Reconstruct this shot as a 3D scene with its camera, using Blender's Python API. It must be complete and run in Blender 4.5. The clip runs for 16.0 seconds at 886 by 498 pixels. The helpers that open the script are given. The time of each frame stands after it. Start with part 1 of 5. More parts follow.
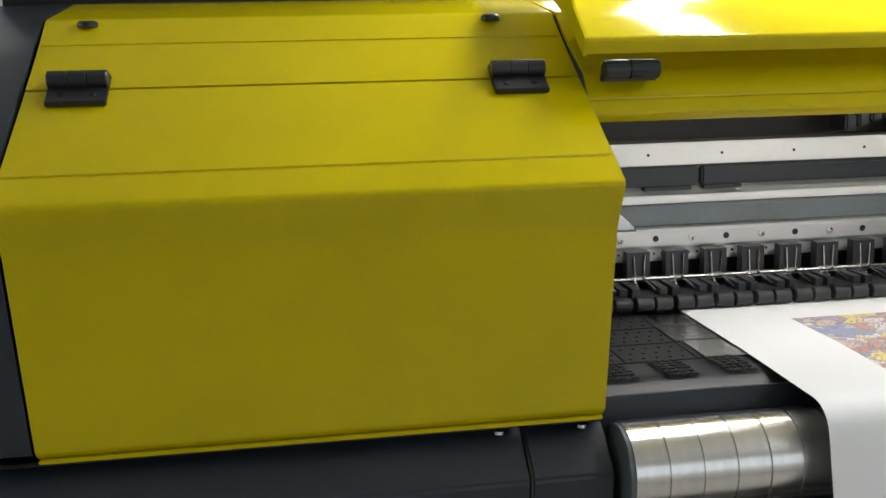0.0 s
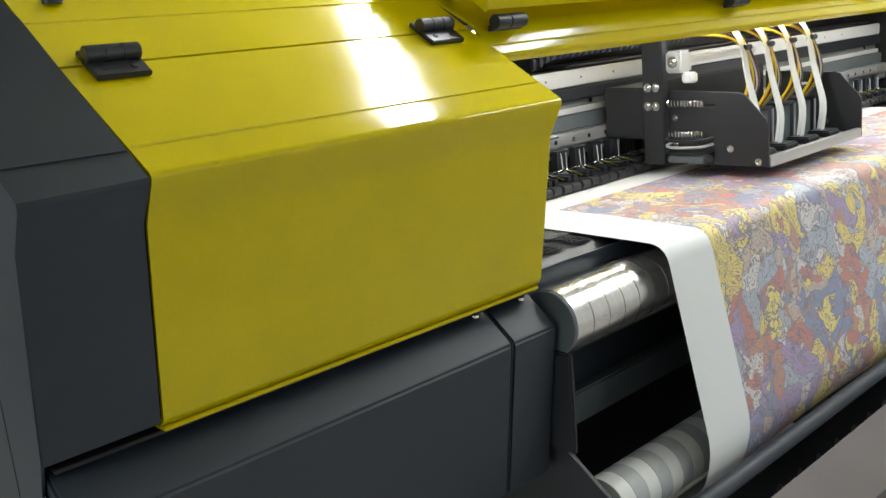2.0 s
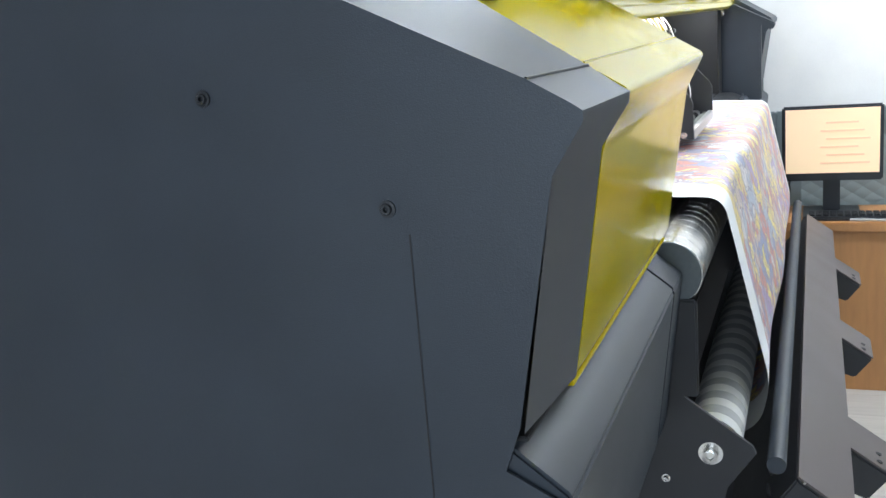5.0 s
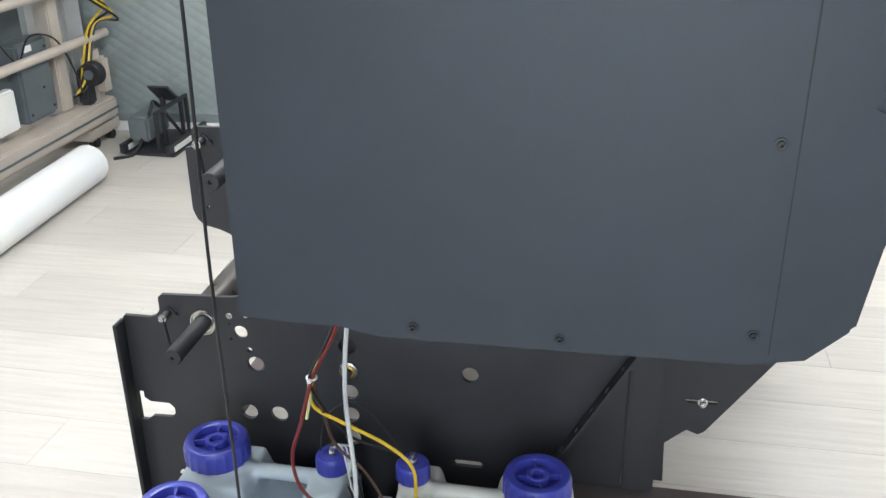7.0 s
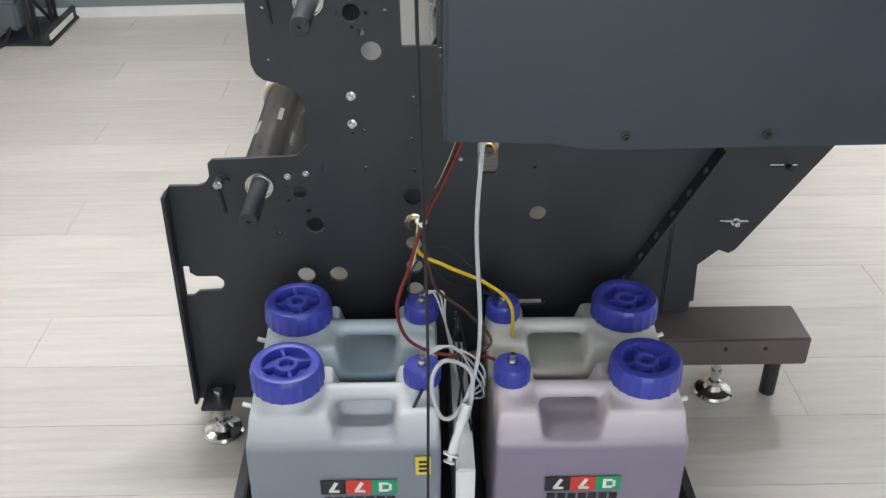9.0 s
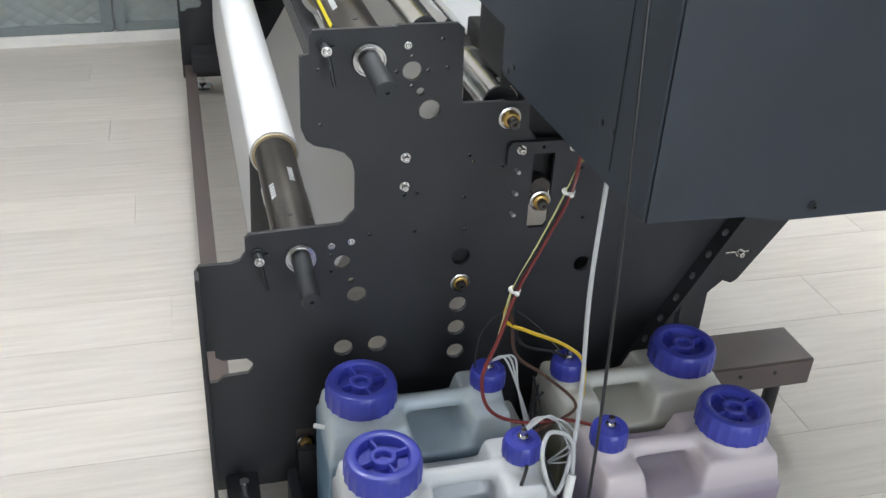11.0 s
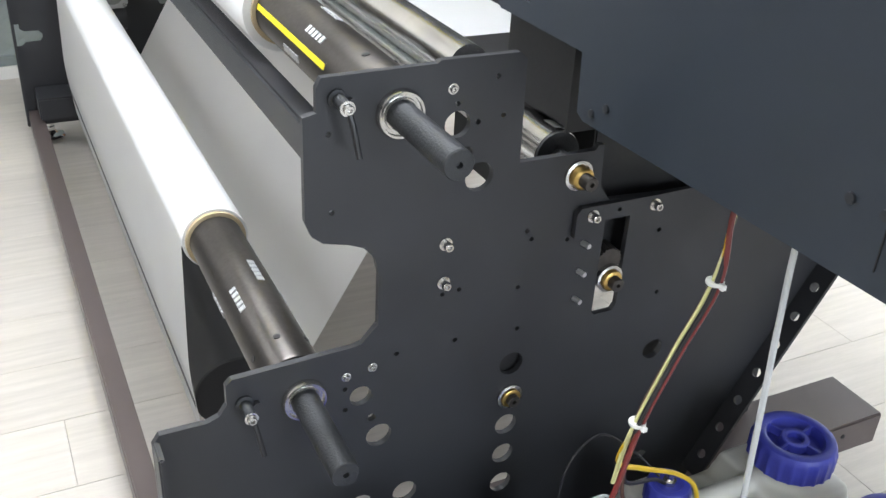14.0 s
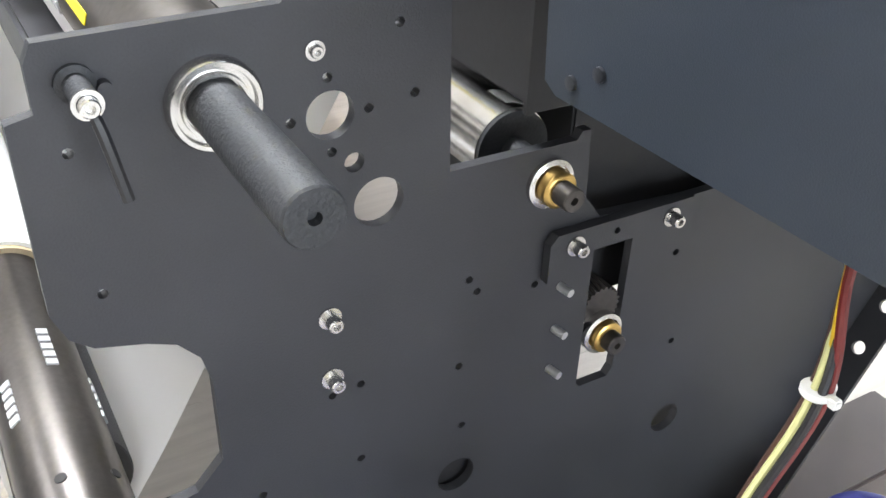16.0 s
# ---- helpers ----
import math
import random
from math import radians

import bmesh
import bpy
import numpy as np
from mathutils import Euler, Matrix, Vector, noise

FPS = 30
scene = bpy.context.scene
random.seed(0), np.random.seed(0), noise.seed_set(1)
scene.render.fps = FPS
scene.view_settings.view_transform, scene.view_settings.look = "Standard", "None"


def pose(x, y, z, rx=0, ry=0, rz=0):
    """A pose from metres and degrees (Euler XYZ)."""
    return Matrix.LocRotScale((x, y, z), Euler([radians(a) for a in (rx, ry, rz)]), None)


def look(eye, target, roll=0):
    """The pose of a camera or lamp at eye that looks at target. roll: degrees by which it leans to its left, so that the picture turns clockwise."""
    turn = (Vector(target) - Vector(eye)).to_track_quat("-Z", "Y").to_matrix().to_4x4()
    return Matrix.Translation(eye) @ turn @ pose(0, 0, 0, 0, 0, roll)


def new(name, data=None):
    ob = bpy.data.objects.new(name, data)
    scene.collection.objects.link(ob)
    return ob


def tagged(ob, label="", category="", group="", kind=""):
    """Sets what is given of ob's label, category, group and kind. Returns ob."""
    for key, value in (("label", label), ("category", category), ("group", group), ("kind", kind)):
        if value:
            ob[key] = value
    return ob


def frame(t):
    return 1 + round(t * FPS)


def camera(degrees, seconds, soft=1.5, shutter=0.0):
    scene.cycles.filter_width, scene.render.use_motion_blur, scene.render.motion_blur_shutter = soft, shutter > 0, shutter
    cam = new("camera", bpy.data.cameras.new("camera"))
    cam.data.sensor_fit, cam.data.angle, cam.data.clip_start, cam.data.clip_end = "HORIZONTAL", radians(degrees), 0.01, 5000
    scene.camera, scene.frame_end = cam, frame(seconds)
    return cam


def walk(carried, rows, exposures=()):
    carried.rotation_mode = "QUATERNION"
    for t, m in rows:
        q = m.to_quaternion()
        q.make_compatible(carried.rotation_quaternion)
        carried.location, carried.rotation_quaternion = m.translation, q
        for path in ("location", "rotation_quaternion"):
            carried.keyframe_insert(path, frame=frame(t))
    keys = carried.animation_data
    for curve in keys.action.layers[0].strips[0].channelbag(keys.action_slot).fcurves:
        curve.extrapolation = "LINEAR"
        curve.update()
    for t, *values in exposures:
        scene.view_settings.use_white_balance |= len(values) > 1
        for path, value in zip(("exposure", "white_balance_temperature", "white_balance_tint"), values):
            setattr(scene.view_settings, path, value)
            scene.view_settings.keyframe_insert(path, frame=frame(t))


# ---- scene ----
cam = camera(50.1, 16.0)
PATH = [
    (0, (-0.161, -1.662, 1.493), (0.131, 0.279, 1.11), -1.4),
    (0.5, (-0.298, -1.661, 1.482), (0.177, 0.245, 1.105), -2.2),
    (1, (-0.429, -1.632, 1.493), (0.33, 0.176, 1.1), -3.7),
    (1.5, (-0.589, -1.61, 1.479), (0.535, -0.014, 1.044), -5.4),
    (2, (-0.765, -1.587, 1.487), (0.564, -0.166, 1.026), -5.0),
    (2.3, (-0.824, -1.518, 1.499), (0.611, -0.201, 1.041), -4.0),
    (2.5, (-0.854, -1.488, 1.491), (0.63, -0.213, 1.075), -5.4),
    (3, (-0.913, -1.401, 1.51), (0.716, -0.306, 1.129), -5.9),
    (3.2, (-0.956, -1.394, 1.501), (0.715, -0.357, 1.14), -6.4),
    (5.3, (-1.218, -0.902, 1.44), (0.622, -0.29, 0.948), -3.9),
    (5.5, (-1.304, -0.844, 1.438), (0.556, -0.326, 0.914), -3.2),
    (6, (-1.437, -0.745, 1.404), (0.436, -0.363, 0.817), -1.9),
    (6.2, (-1.451, -0.714, 1.387), (0.416, -0.348, 0.77), -0.6),
    (6.5, (-1.456, -0.658, 1.353), (0.385, -0.279, 0.669), -0.0),
    (7, (-1.413, -0.555, 1.366), (0.372, -0.207, 0.535), -0.6),
    (7.5, (-1.429, -0.486, 1.335), (0.322, -0.255, 0.397), -1.1),
    (7.8, (-1.469, -0.414, 1.325), (0.268, -0.285, 0.341), -1.1),
    (8, (-1.498, -0.359, 1.317), (0.229, -0.286, 0.312), -1.0),
    (8.5, (-1.523, -0.231, 1.306), (0.186, -0.256, 0.268), 0.2),
    (8.7, (-1.51, -0.184, 1.291), (0.203, -0.212, 0.259), 0.2),
    (10.8, (-1.358, 0.296, 1.316), (0.286, -0.171, 0.278), 3.5),
    (11, (-1.31, 0.316, 1.32), (0.346, -0.172, 0.31), 3.5),
    (11.5, (-1.164, 0.372, 1.329), (0.486, -0.174, 0.339), 3.9),
    (12, (-1.087, 0.401, 1.315), (0.553, -0.199, 0.339), 3.1),
    (12.5, (-1.019, 0.435, 1.295), (0.582, -0.242, 0.305), 3.1),
    (13, (-0.982, 0.482, 1.278), (0.599, -0.25, 0.296), 3.2),
    (13.5, (-0.942, 0.503, 1.27), (0.616, -0.292, 0.3), 3.4),
    (14, (-0.81, 0.424, 1.202), (0.736, -0.38, 0.221), 3.3),
    (14.5, (-0.703, 0.329, 1.162), (0.842, -0.462, 0.168), 3.0),
    (15, (-0.607, 0.291, 1.136), (0.908, -0.532, 0.122), 2.0),
    (15.5, (-0.514, 0.259, 1.108), (0.952, -0.605, 0.058), 2.1),
    (16, (-0.453, 0.189, 1.061), (0.99, -0.677, -0.019), 2.0),
]
walk(cam, [(t, look(eye, target, roll)) for t, eye, target, roll in PATH],
     [(0, -0.6, 6450, 10), (1.0, -0.2, 6450, 9), (1.5, -0.3, 6450, 8), (2.5, -0.1, 6350, 5), (3.0, -0.35, 6300, 5), (3.3, -0.35, 6200, 6), (5.3, 0.45, 5750, 8), (6.0, 0.8, 5800, 8), (7.0, 0.85, 6250, 10), (8.0, 0.65, 6350, 12),
      (8.7, 0.45, 6350, 12), (11.0, 0.45, 6300, 11), (11.8, 0.68, 6250, 10), (13.5, 0.88, 6250, 11), (15.0, 1.17, 6300, 11), (16.0, 1.5, 6350, 13)])

# ---------- light ----------
world = bpy.data.worlds.new("room_world")
scene.world = world
world.use_nodes = True
world.node_tree.nodes["Background"].inputs[0].default_value = (0.8, 0.85, 0.95, 1)
world.node_tree.nodes["Background"].inputs[1].default_value = 0.05


def area(name, x, y, z, sx, sy, watts, rot=(0, 0, 0), col=(0.95, 0.98, 1.0)):
    d = bpy.data.lights.new(name, "AREA")
    d.shape, d.size, d.size_y, d.energy, d.color = "RECTANGLE", sx, sy, watts, col
    ob = new(name, d)
    ob.location, ob.rotation_euler = (x, y, z), [radians(a) for a in rot]
    return ob


# first hangs low over the printer; the others are unseen fills on the ceiling
LAMPS = [(0.515, -0.10, 2.14, 0.07, 1.25, 34), (1.2, 2.3, 2.75, 0.22, 1.3, 13.5), (-1.9, 2.3, 2.75, 0.22, 1.3, 7), (2.0, -1.75, 2.75, 0.22, 1.3, 36)]
for lx, ly, lz, sx, sy, w in LAMPS:
    area("ceiling_lamp", lx, ly, lz - 0.075, sx, sy, w)
# added daylight fill, as from an unseen window behind the camera's left side
area("window_light", -4.1, -0.6, 1.6, 2.6, 1.6, 54, (0, -90, 0), (0.86, 0.94, 1.0))
# daylight from the window in the wall in front of the printer
area("window_light", 1.6, -4.1, 1.6, 2.0, 1.4, 14, (90, 0, 0), (0.88, 0.95, 1.0))
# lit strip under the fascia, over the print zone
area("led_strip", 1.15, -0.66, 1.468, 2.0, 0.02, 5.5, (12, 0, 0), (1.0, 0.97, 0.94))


# ---------- materials ----------
def material(name, col, rough=0.5, metal=0.0, var=0.12, scale=8.0, fine=180.0, bump=0.05, coat=0.0, stretch=(1, 1, 1), rvar=0.12, spec=0.5, trans=0.0, rnd=0.0):
    m = bpy.data.materials.new(name)
    m.use_nodes = True
    nt = m.node_tree
    b = nt.nodes["Principled BSDF"]
    tc = nt.nodes.new("ShaderNodeTexCoord")
    mp = nt.nodes.new("ShaderNodeMapping")
    mp.inputs["Scale"].default_value = stretch
    nt.links.new(tc.outputs["Object"], mp.inputs[0])
    n1 = nt.nodes.new("ShaderNodeTexNoise")
    n1.inputs["Scale"].default_value, n1.inputs["Detail"].default_value = scale, 6
    n2 = nt.nodes.new("ShaderNodeTexNoise")
    n2.inputs["Scale"].default_value, n2.inputs["Detail"].default_value = fine, 2
    for n in (n1, n2):
        nt.links.new(mp.outputs[0], n.inputs["Vector"])
    rm = nt.nodes.new("ShaderNodeMapRange")
    rm.inputs[1].default_value, rm.inputs[2].default_value = 0.3, 0.7
    rm.inputs[3].default_value, rm.inputs[4].default_value = 1 - var, 1 + var
    nt.links.new(n1.outputs["Fac"], rm.inputs[0])
    rf = nt.nodes.new("ShaderNodeMapRange")
    rf.inputs[1].default_value, rf.inputs[2].default_value = 0.25, 0.75
    rf.inputs[3].default_value, rf.inputs[4].default_value = 1 - var * 0.5, 1 + var * 0.5
    nt.links.new(n2.outputs["Fac"], rf.inputs[0])
    mul = nt.nodes.new("ShaderNodeMath")
    mul.operation = "MULTIPLY"
    nt.links.new(rm.outputs[0], mul.inputs[0])
    nt.links.new(rf.outputs[0], mul.inputs[1])
    last = mul
    if rnd:
        oi = nt.nodes.new("ShaderNodeObjectInfo")
        rr = nt.nodes.new("ShaderNodeMapRange")
        rr.inputs[3].default_value, rr.inputs[4].default_value = 1 - rnd, 1 + rnd
        nt.links.new(oi.outputs["Random"], rr.inputs[0])
        mul2 = nt.nodes.new("ShaderNodeMath")
        mul2.operation = "MULTIPLY"
        nt.links.new(mul.outputs[0], mul2.inputs[0])
        nt.links.new(rr.outputs[0], mul2.inputs[1])
        last = mul2
    vm = nt.nodes.new("ShaderNodeVectorMath")
    vm.operation = "SCALE"
    vm.inputs[0].default_value = col
    nt.links.new(last.outputs[0], vm.inputs["Scale"])
    nt.links.new(vm.outputs[0], b.inputs["Base Color"])
    rg = nt.nodes.new("ShaderNodeMapRange")
    rg.inputs[3].default_value, rg.inputs[4].default_value = max(rough - rvar, 0.02), min(rough + rvar, 1)
    nt.links.new(n1.outputs["Fac"], rg.inputs[0])
    nt.links.new(rg.outputs[0], b.inputs["Roughness"])
    b.inputs["Metallic"].default_value = metal
    b.inputs["Coat Weight"].default_value = coat
    b.inputs["Coat Roughness"].default_value = 0.12
    b.inputs["Specular IOR Level"].default_value = spec
    b.inputs["Transmission Weight"].default_value = trans
    if bump:
        bp = nt.nodes.new("ShaderNodeBump")
        bp.inputs["Strength"].default_value, bp.inputs["Distance"].default_value = bump, 0.002
        nt.links.new(n2.outputs["Fac"], bp.inputs["Height"])
        nt.links.new(bp.outputs[0], b.inputs["Normal"])
    return m


def emitter(name, col, strength):
    m = bpy.data.materials.new(name)
    m.use_nodes = True
    b = m.node_tree.nodes["Principled BSDF"]
    b.inputs["Base Color"].default_value = (*col, 1)
    b.inputs["Emission Color"].default_value = (*col, 1)
    b.inputs["Emission Strength"].default_value = strength
    return m


YELLOW = material("yellow_enamel", (0.62, 0.505, 0.0012), 0.10, var=0.04, fine=330, bump=0.05, coat=0.0, rvar=0.03, spec=0.26)
DARK = material("anthracite_powder_coat", (0.023, 0.031, 0.043), 0.46, var=0.1, fine=900, bump=0.14, rvar=0.06)
BLACK = material("black_powder_coat", (0.027, 0.028, 0.032), 0.46, var=0.16, fine=700, bump=0.14, rvar=0.08)
# brown-black coat; base colour raised to carry its warm sheen as well
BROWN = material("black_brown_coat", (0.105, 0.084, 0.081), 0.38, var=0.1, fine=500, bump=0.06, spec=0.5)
# near-black; also stands in for shade inside housings, gaps and holes
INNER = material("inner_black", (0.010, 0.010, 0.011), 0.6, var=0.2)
RUBBER = material("black_rubber", (0.018, 0.018, 0.02), 0.55, var=0.15, fine=300, bump=0.1)
PLASTIC = material("black_plastic", (0.02, 0.022, 0.026), 0.36, var=0.1, fine=500, bump=0.05)
ALU = material("anodised_aluminium", (0.62, 0.62, 0.62), 0.36, 0.75, var=0.06, fine=300, bump=0.02, stretch=(0.1, 1, 1))
RAILW = material("silver_white_rail", (0.74, 0.74, 0.73), 0.4, 0.25, var=0.05, bump=0.02)
RAILG = material("grey_rail", (0.28, 0.29, 0.27), 0.45, 0.3, var=0.08, bump=0.02)
STEEL = material("brushed_steel", (0.66, 0.65, 0.63), 0.24, 1.0, var=0.12, scale=14, fine=90, bump=0.03, stretch=(1, 0.06, 0.06), rvar=0.1)
CHROME = material("polished_chrome", (0.75, 0.75, 0.75), 0.14, 1.0, var=0.05, bump=0.0)
SHAFT = material("gunmetal_shaft", (0.085, 0.078, 0.072), 0.34, 0.75, var=0.2, scale=5, bump=0.03)
STUB = material("phosphated_steel", (0.035, 0.037, 0.04), 0.5, 0.3, var=0.25, fine=420, bump=0.35)
BRASS = material("brass", (0.62, 0.42, 0.14), 0.3, 1.0, var=0.15, bump=0.03)
PAPER = material("white_transfer_paper", (0.80, 0.81, 0.82), 0.62, var=0.02, fine=260, bump=0.03)


def thin_paper():
    """The same paper as a single sheet: light shines through it."""
    m = PAPER.copy()
    m.name = "thin_transfer_paper"
    nt = m.node_tree
    out = nt.nodes["Material Output"]
    tr = nt.nodes.new("ShaderNodeBsdfTranslucent")
    tr.inputs[0].default_value = (0.86, 0.85, 0.83, 1)
    mx = nt.nodes.new("ShaderNodeMixShader")
    mx.inputs[0].default_value = 0.5
    nt.links.new(nt.nodes["Principled BSDF"].outputs[0], mx.inputs[1])
    nt.links.new(tr.outputs[0], mx.inputs[2])
    nt.links.new(mx.outputs[0], out.inputs[0])
    return m


WEB = thin_paper()
CORE = material("cardboard_core", (0.52, 0.42, 0.27), 0.8, var=0.12, fine=200, bump=0.1)
BLUE = material("blue_cap_plastic", (0.045, 0.055, 0.36), 0.36, var=0.1, scale=20, bump=0.04)
FLOORM = material("pale_oak_laminate", (0.545, 0.512, 0.470), 0.4, var=0.085, scale=7, fine=70, bump=0.03, stretch=(9, 0.55, 1), rvar=0.1, rnd=0.07)
BASEF = material("floor_joint", (0.48, 0.45, 0.41), 0.7)
WALLM = material("white_wall_paint", (0.82, 0.80, 0.77), 0.7, var=0.03, bump=0.04)
CEILM = material("white_ceiling", (0.8, 0.8, 0.79), 0.8, var=0.03, bump=0.05)
PANELM = material("grey_green_partition", (0.25, 0.285, 0.28), 0.42, var=0.06, bump=0.03)
FRAMEM = material("grey_partition_frame", (0.19, 0.22, 0.225), 0.45, var=0.06)
SKIRT = material("white_skirting", (0.75, 0.74, 0.72), 0.5, var=0.06)
DESKM = material("orange_beech_board", (0.47, 0.23, 0.085), 0.42, var=0.14, scale=5, fine=60, bump=0.03, stretch=(1, 1, 0.15))
BEIGE = material("beige_machine_enamel", (0.50, 0.44, 0.385), 0.42, var=0.08)
GREY = material("light_grey_plastic", (0.45, 0.46, 0.47), 0.45, var=0.08)
SLATE = material("slate_grey_metal", (0.13, 0.15, 0.16), 0.45, 0.2, var=0.12)
RED = material("red_tube", (0.16, 0.02, 0.018), 0.3, var=0.2)
YTUBE = material("yellow_tube", (0.62, 0.42, 0.02), 0.3, var=0.12)
PALEG = material("pale_yellow_tube", (0.60, 0.60, 0.28), 0.3, var=0.1)
BLKT = material("black_cable", (0.012, 0.012, 0.014), 0.4, var=0.1)
BROWNT = material("brown_tube", (0.07, 0.035, 0.025), 0.3, var=0.1)
CLEAR = material("clear_silicone_tube", (0.72, 0.74, 0.75), 0.2, var=0.05, trans=0.35)
WHITEP = material("white_plastic", (0.78, 0.78, 0.76), 0.4, var=0.04)
TAPE = material("yellow_tape", (0.75, 0.62, 0.02), 0.45, var=0.08)
LOGOK, LOGOR, LOGOG = (material(n, c, 0.5, var=0.05) for n, c in (("label_black", (0.02, 0.02, 0.02)), ("label_red", (0.6, 0.05, 0.03)), ("label_green", (0.02, 0.3, 0.14))))
LABELY = material("yellow_label", (0.7, 0.55, 0.08), 0.5, var=0.05)
SCREEN = emitter("lit_screen", (0.86, 0.62, 0.38), 0.42)
BARM = emitter("screen_bar", (0.70, 0.50, 0.30), 0.4)
LAMPM = emitter("lamp_diffuser", (1.0, 0.98, 0.95), 9.0)
BLUELED = emitter("blue_led", (0.1, 0.1, 1.0), 2.0)


def print_material():
    """Printed paper: many-coloured doodle print with dark outlines, white margins."""
    m = bpy.data.materials.new("printed_paper")
    m.use_nodes = True
    nt = m.node_tree
    b = nt.nodes["Principled BSDF"]
    N, K = nt.nodes.new, nt.links.new
    uv = N("ShaderNodeUVMap")
    uv.uv_map = "sheet"
    warp = N("ShaderNodeTexNoise")
    warp.inputs["Scale"].default_value, warp.inputs["Detail"].default_value = 9.0, 5
    K(uv.outputs[0], warp.inputs["Vector"])
    sub = N("ShaderNodeVectorMath")
    sub.operation = "SUBTRACT"
    sub.inputs[1].default_value = (0.5, 0.5, 0.5)
    K(warp.outputs["Color"], sub.inputs[0])
    sc = N("ShaderNodeVectorMath")
    sc.operation = "SCALE"
    sc.inputs["Scale"].default_value = 0.25
    K(sub.outputs[0], sc.inputs[0])
    add = N("ShaderNodeVectorMath")
    K(uv.outputs[0], add.inputs[0])
    K(sc.outputs[0], add.inputs[1])
    big = N("ShaderNodeTexVoronoi")
    big.inputs["Scale"].default_value = 10.0
    K(add.outputs[0], big.inputs["Vector"])
    small = N("ShaderNodeTexVoronoi")
    small.inputs["Scale"].default_value = 27.0
    K(add.outputs[0], small.inputs["Vector"])
    dots = N("ShaderNodeTexVoronoi")
    dots.inputs["Scale"].default_value = 75.0
    K(add.outputs[0], dots.inputs["Vector"])
    pal = [(0.0, (0.56, 0.13, 0.06)), (0.12, (0.78, 0.60, 0.06)), (0.25, (0.16, 0.22, 0.42)), (0.38, (0.55, 0.42, 0.33)), (0.5, (0.50, 0.20, 0.10)), (0.6, (0.33, 0.22, 0.46)), (0.7, (0.36, 0.42, 0.50)), (0.8, (0.80, 0.66, 0.10)), (0.9, (0.66, 0.62, 0.60))]

    def ramp(src):
        s = N("ShaderNodeSeparateColor")
        K(src, s.inputs[0])
        r = N("ShaderNodeValToRGB")
        r.color_ramp.interpolation = "CONSTANT"
        e = r.color_ramp.elements
        e[0].position, e[0].color = 0.0, (*pal[0][1], 1)
        e[1].position, e[1].color = pal[1][0], (*pal[1][1], 1)
        for p, c in pal[2:]:
            q = e.new(p)
            q.color = (*c, 1)
        K(s.outputs[0], r.inputs[0])
        return r.outputs[0], s

    c1, _ = ramp(big.outputs["Color"])
    c2, s2 = ramp(small.outputs["Color"])

    def mix(fac, a, bb):
        x = N("ShaderNodeMix")
        x.data_type = "RGBA"
        K(fac, x.inputs[0])
        K(a, x.inputs[6])
        if isinstance(bb, tuple):
            x.inputs[7].default_value = (*bb, 1)
        else:
            K(bb, x.inputs[7])
        return x.outputs[2]

    def gt(src, v, op="GREATER_THAN"):
        g = N("ShaderNodeMath")
        g.operation = op
        K(src, g.inputs[0])
        g.inputs[1].default_value = v
        return g.outputs[0]

    c = mix(gt(s2.outputs[1], 0.45), c1, c2)
    dotmask = N("ShaderNodeMath")
    dotmask.operation = "MULTIPLY"
    K(gt(dots.outputs["Distance"], 0.28, "LESS_THAN"), dotmask.inputs[0])
    K(gt(s2.outputs[2], 0.72), dotmask.inputs[1])
    c = mix(dotmask.outputs[0], c, (0.45, 0.16, 0.05))
    ring = N("ShaderNodeMath")
    ring.operation = "SINE"
    rm = N("ShaderNodeMath")
    rm.operation = "MULTIPLY"
    K(small.outputs["Distance"], rm.inputs[0])
    rm.inputs[1].default_value = 26.0
    K(rm.outputs[0], ring.inputs[0])
    c = mix(gt(ring.outputs[0], 0.86), c, (0.16, 0.12, 0.17))
    for v, thr in ((10.0, 0.013), (27.0, 0.024)):
        e = N("ShaderNodeTexVoronoi")
        e.feature = "DISTANCE_TO_EDGE"
        e.inputs["Scale"].default_value = v
        K(add.outputs[0], e.inputs["Vector"])
        c = mix(gt(e.outputs["Distance"], thr, "LESS_THAN"), c, (0.13, 0.10, 0.15))
    # ink is thin: let the paper lift it
    lift = N("ShaderNodeMix")
    lift.data_type = "RGBA"
    lift.inputs[0].default_value = 0.24
    K(c, lift.inputs[6])
    lift.inputs[7].default_value = (0.72, 0.70, 0.72, 1)
    sx = N("ShaderNodeSeparateXYZ")
    K(uv.outputs[0], sx.inputs[0])
    m1 = N("ShaderNodeMath")
    m1.operation = "MULTIPLY"
    K(gt(sx.outputs[0], 0.118), m1.inputs[0])
    K(gt(sx.outputs[0], 1.50, "LESS_THAN"), m1.inputs[1])
    m2 = N("ShaderNodeMath")
    m2.operation = "MULTIPLY"
    K(m1.outputs[0], m2.inputs[0])
    K(gt(sx.outputs[1], 0.05), m2.inputs[1])
    white = N("ShaderNodeRGB")
    white.outputs[0].default_value = (0.80, 0.81, 0.82, 1)
    K(mix(m2.outputs[0], white.outputs[0], lift.outputs[2]), b.inputs["Base Color"])
    b.inputs["Roughness"].default_value = 0.55
    return m


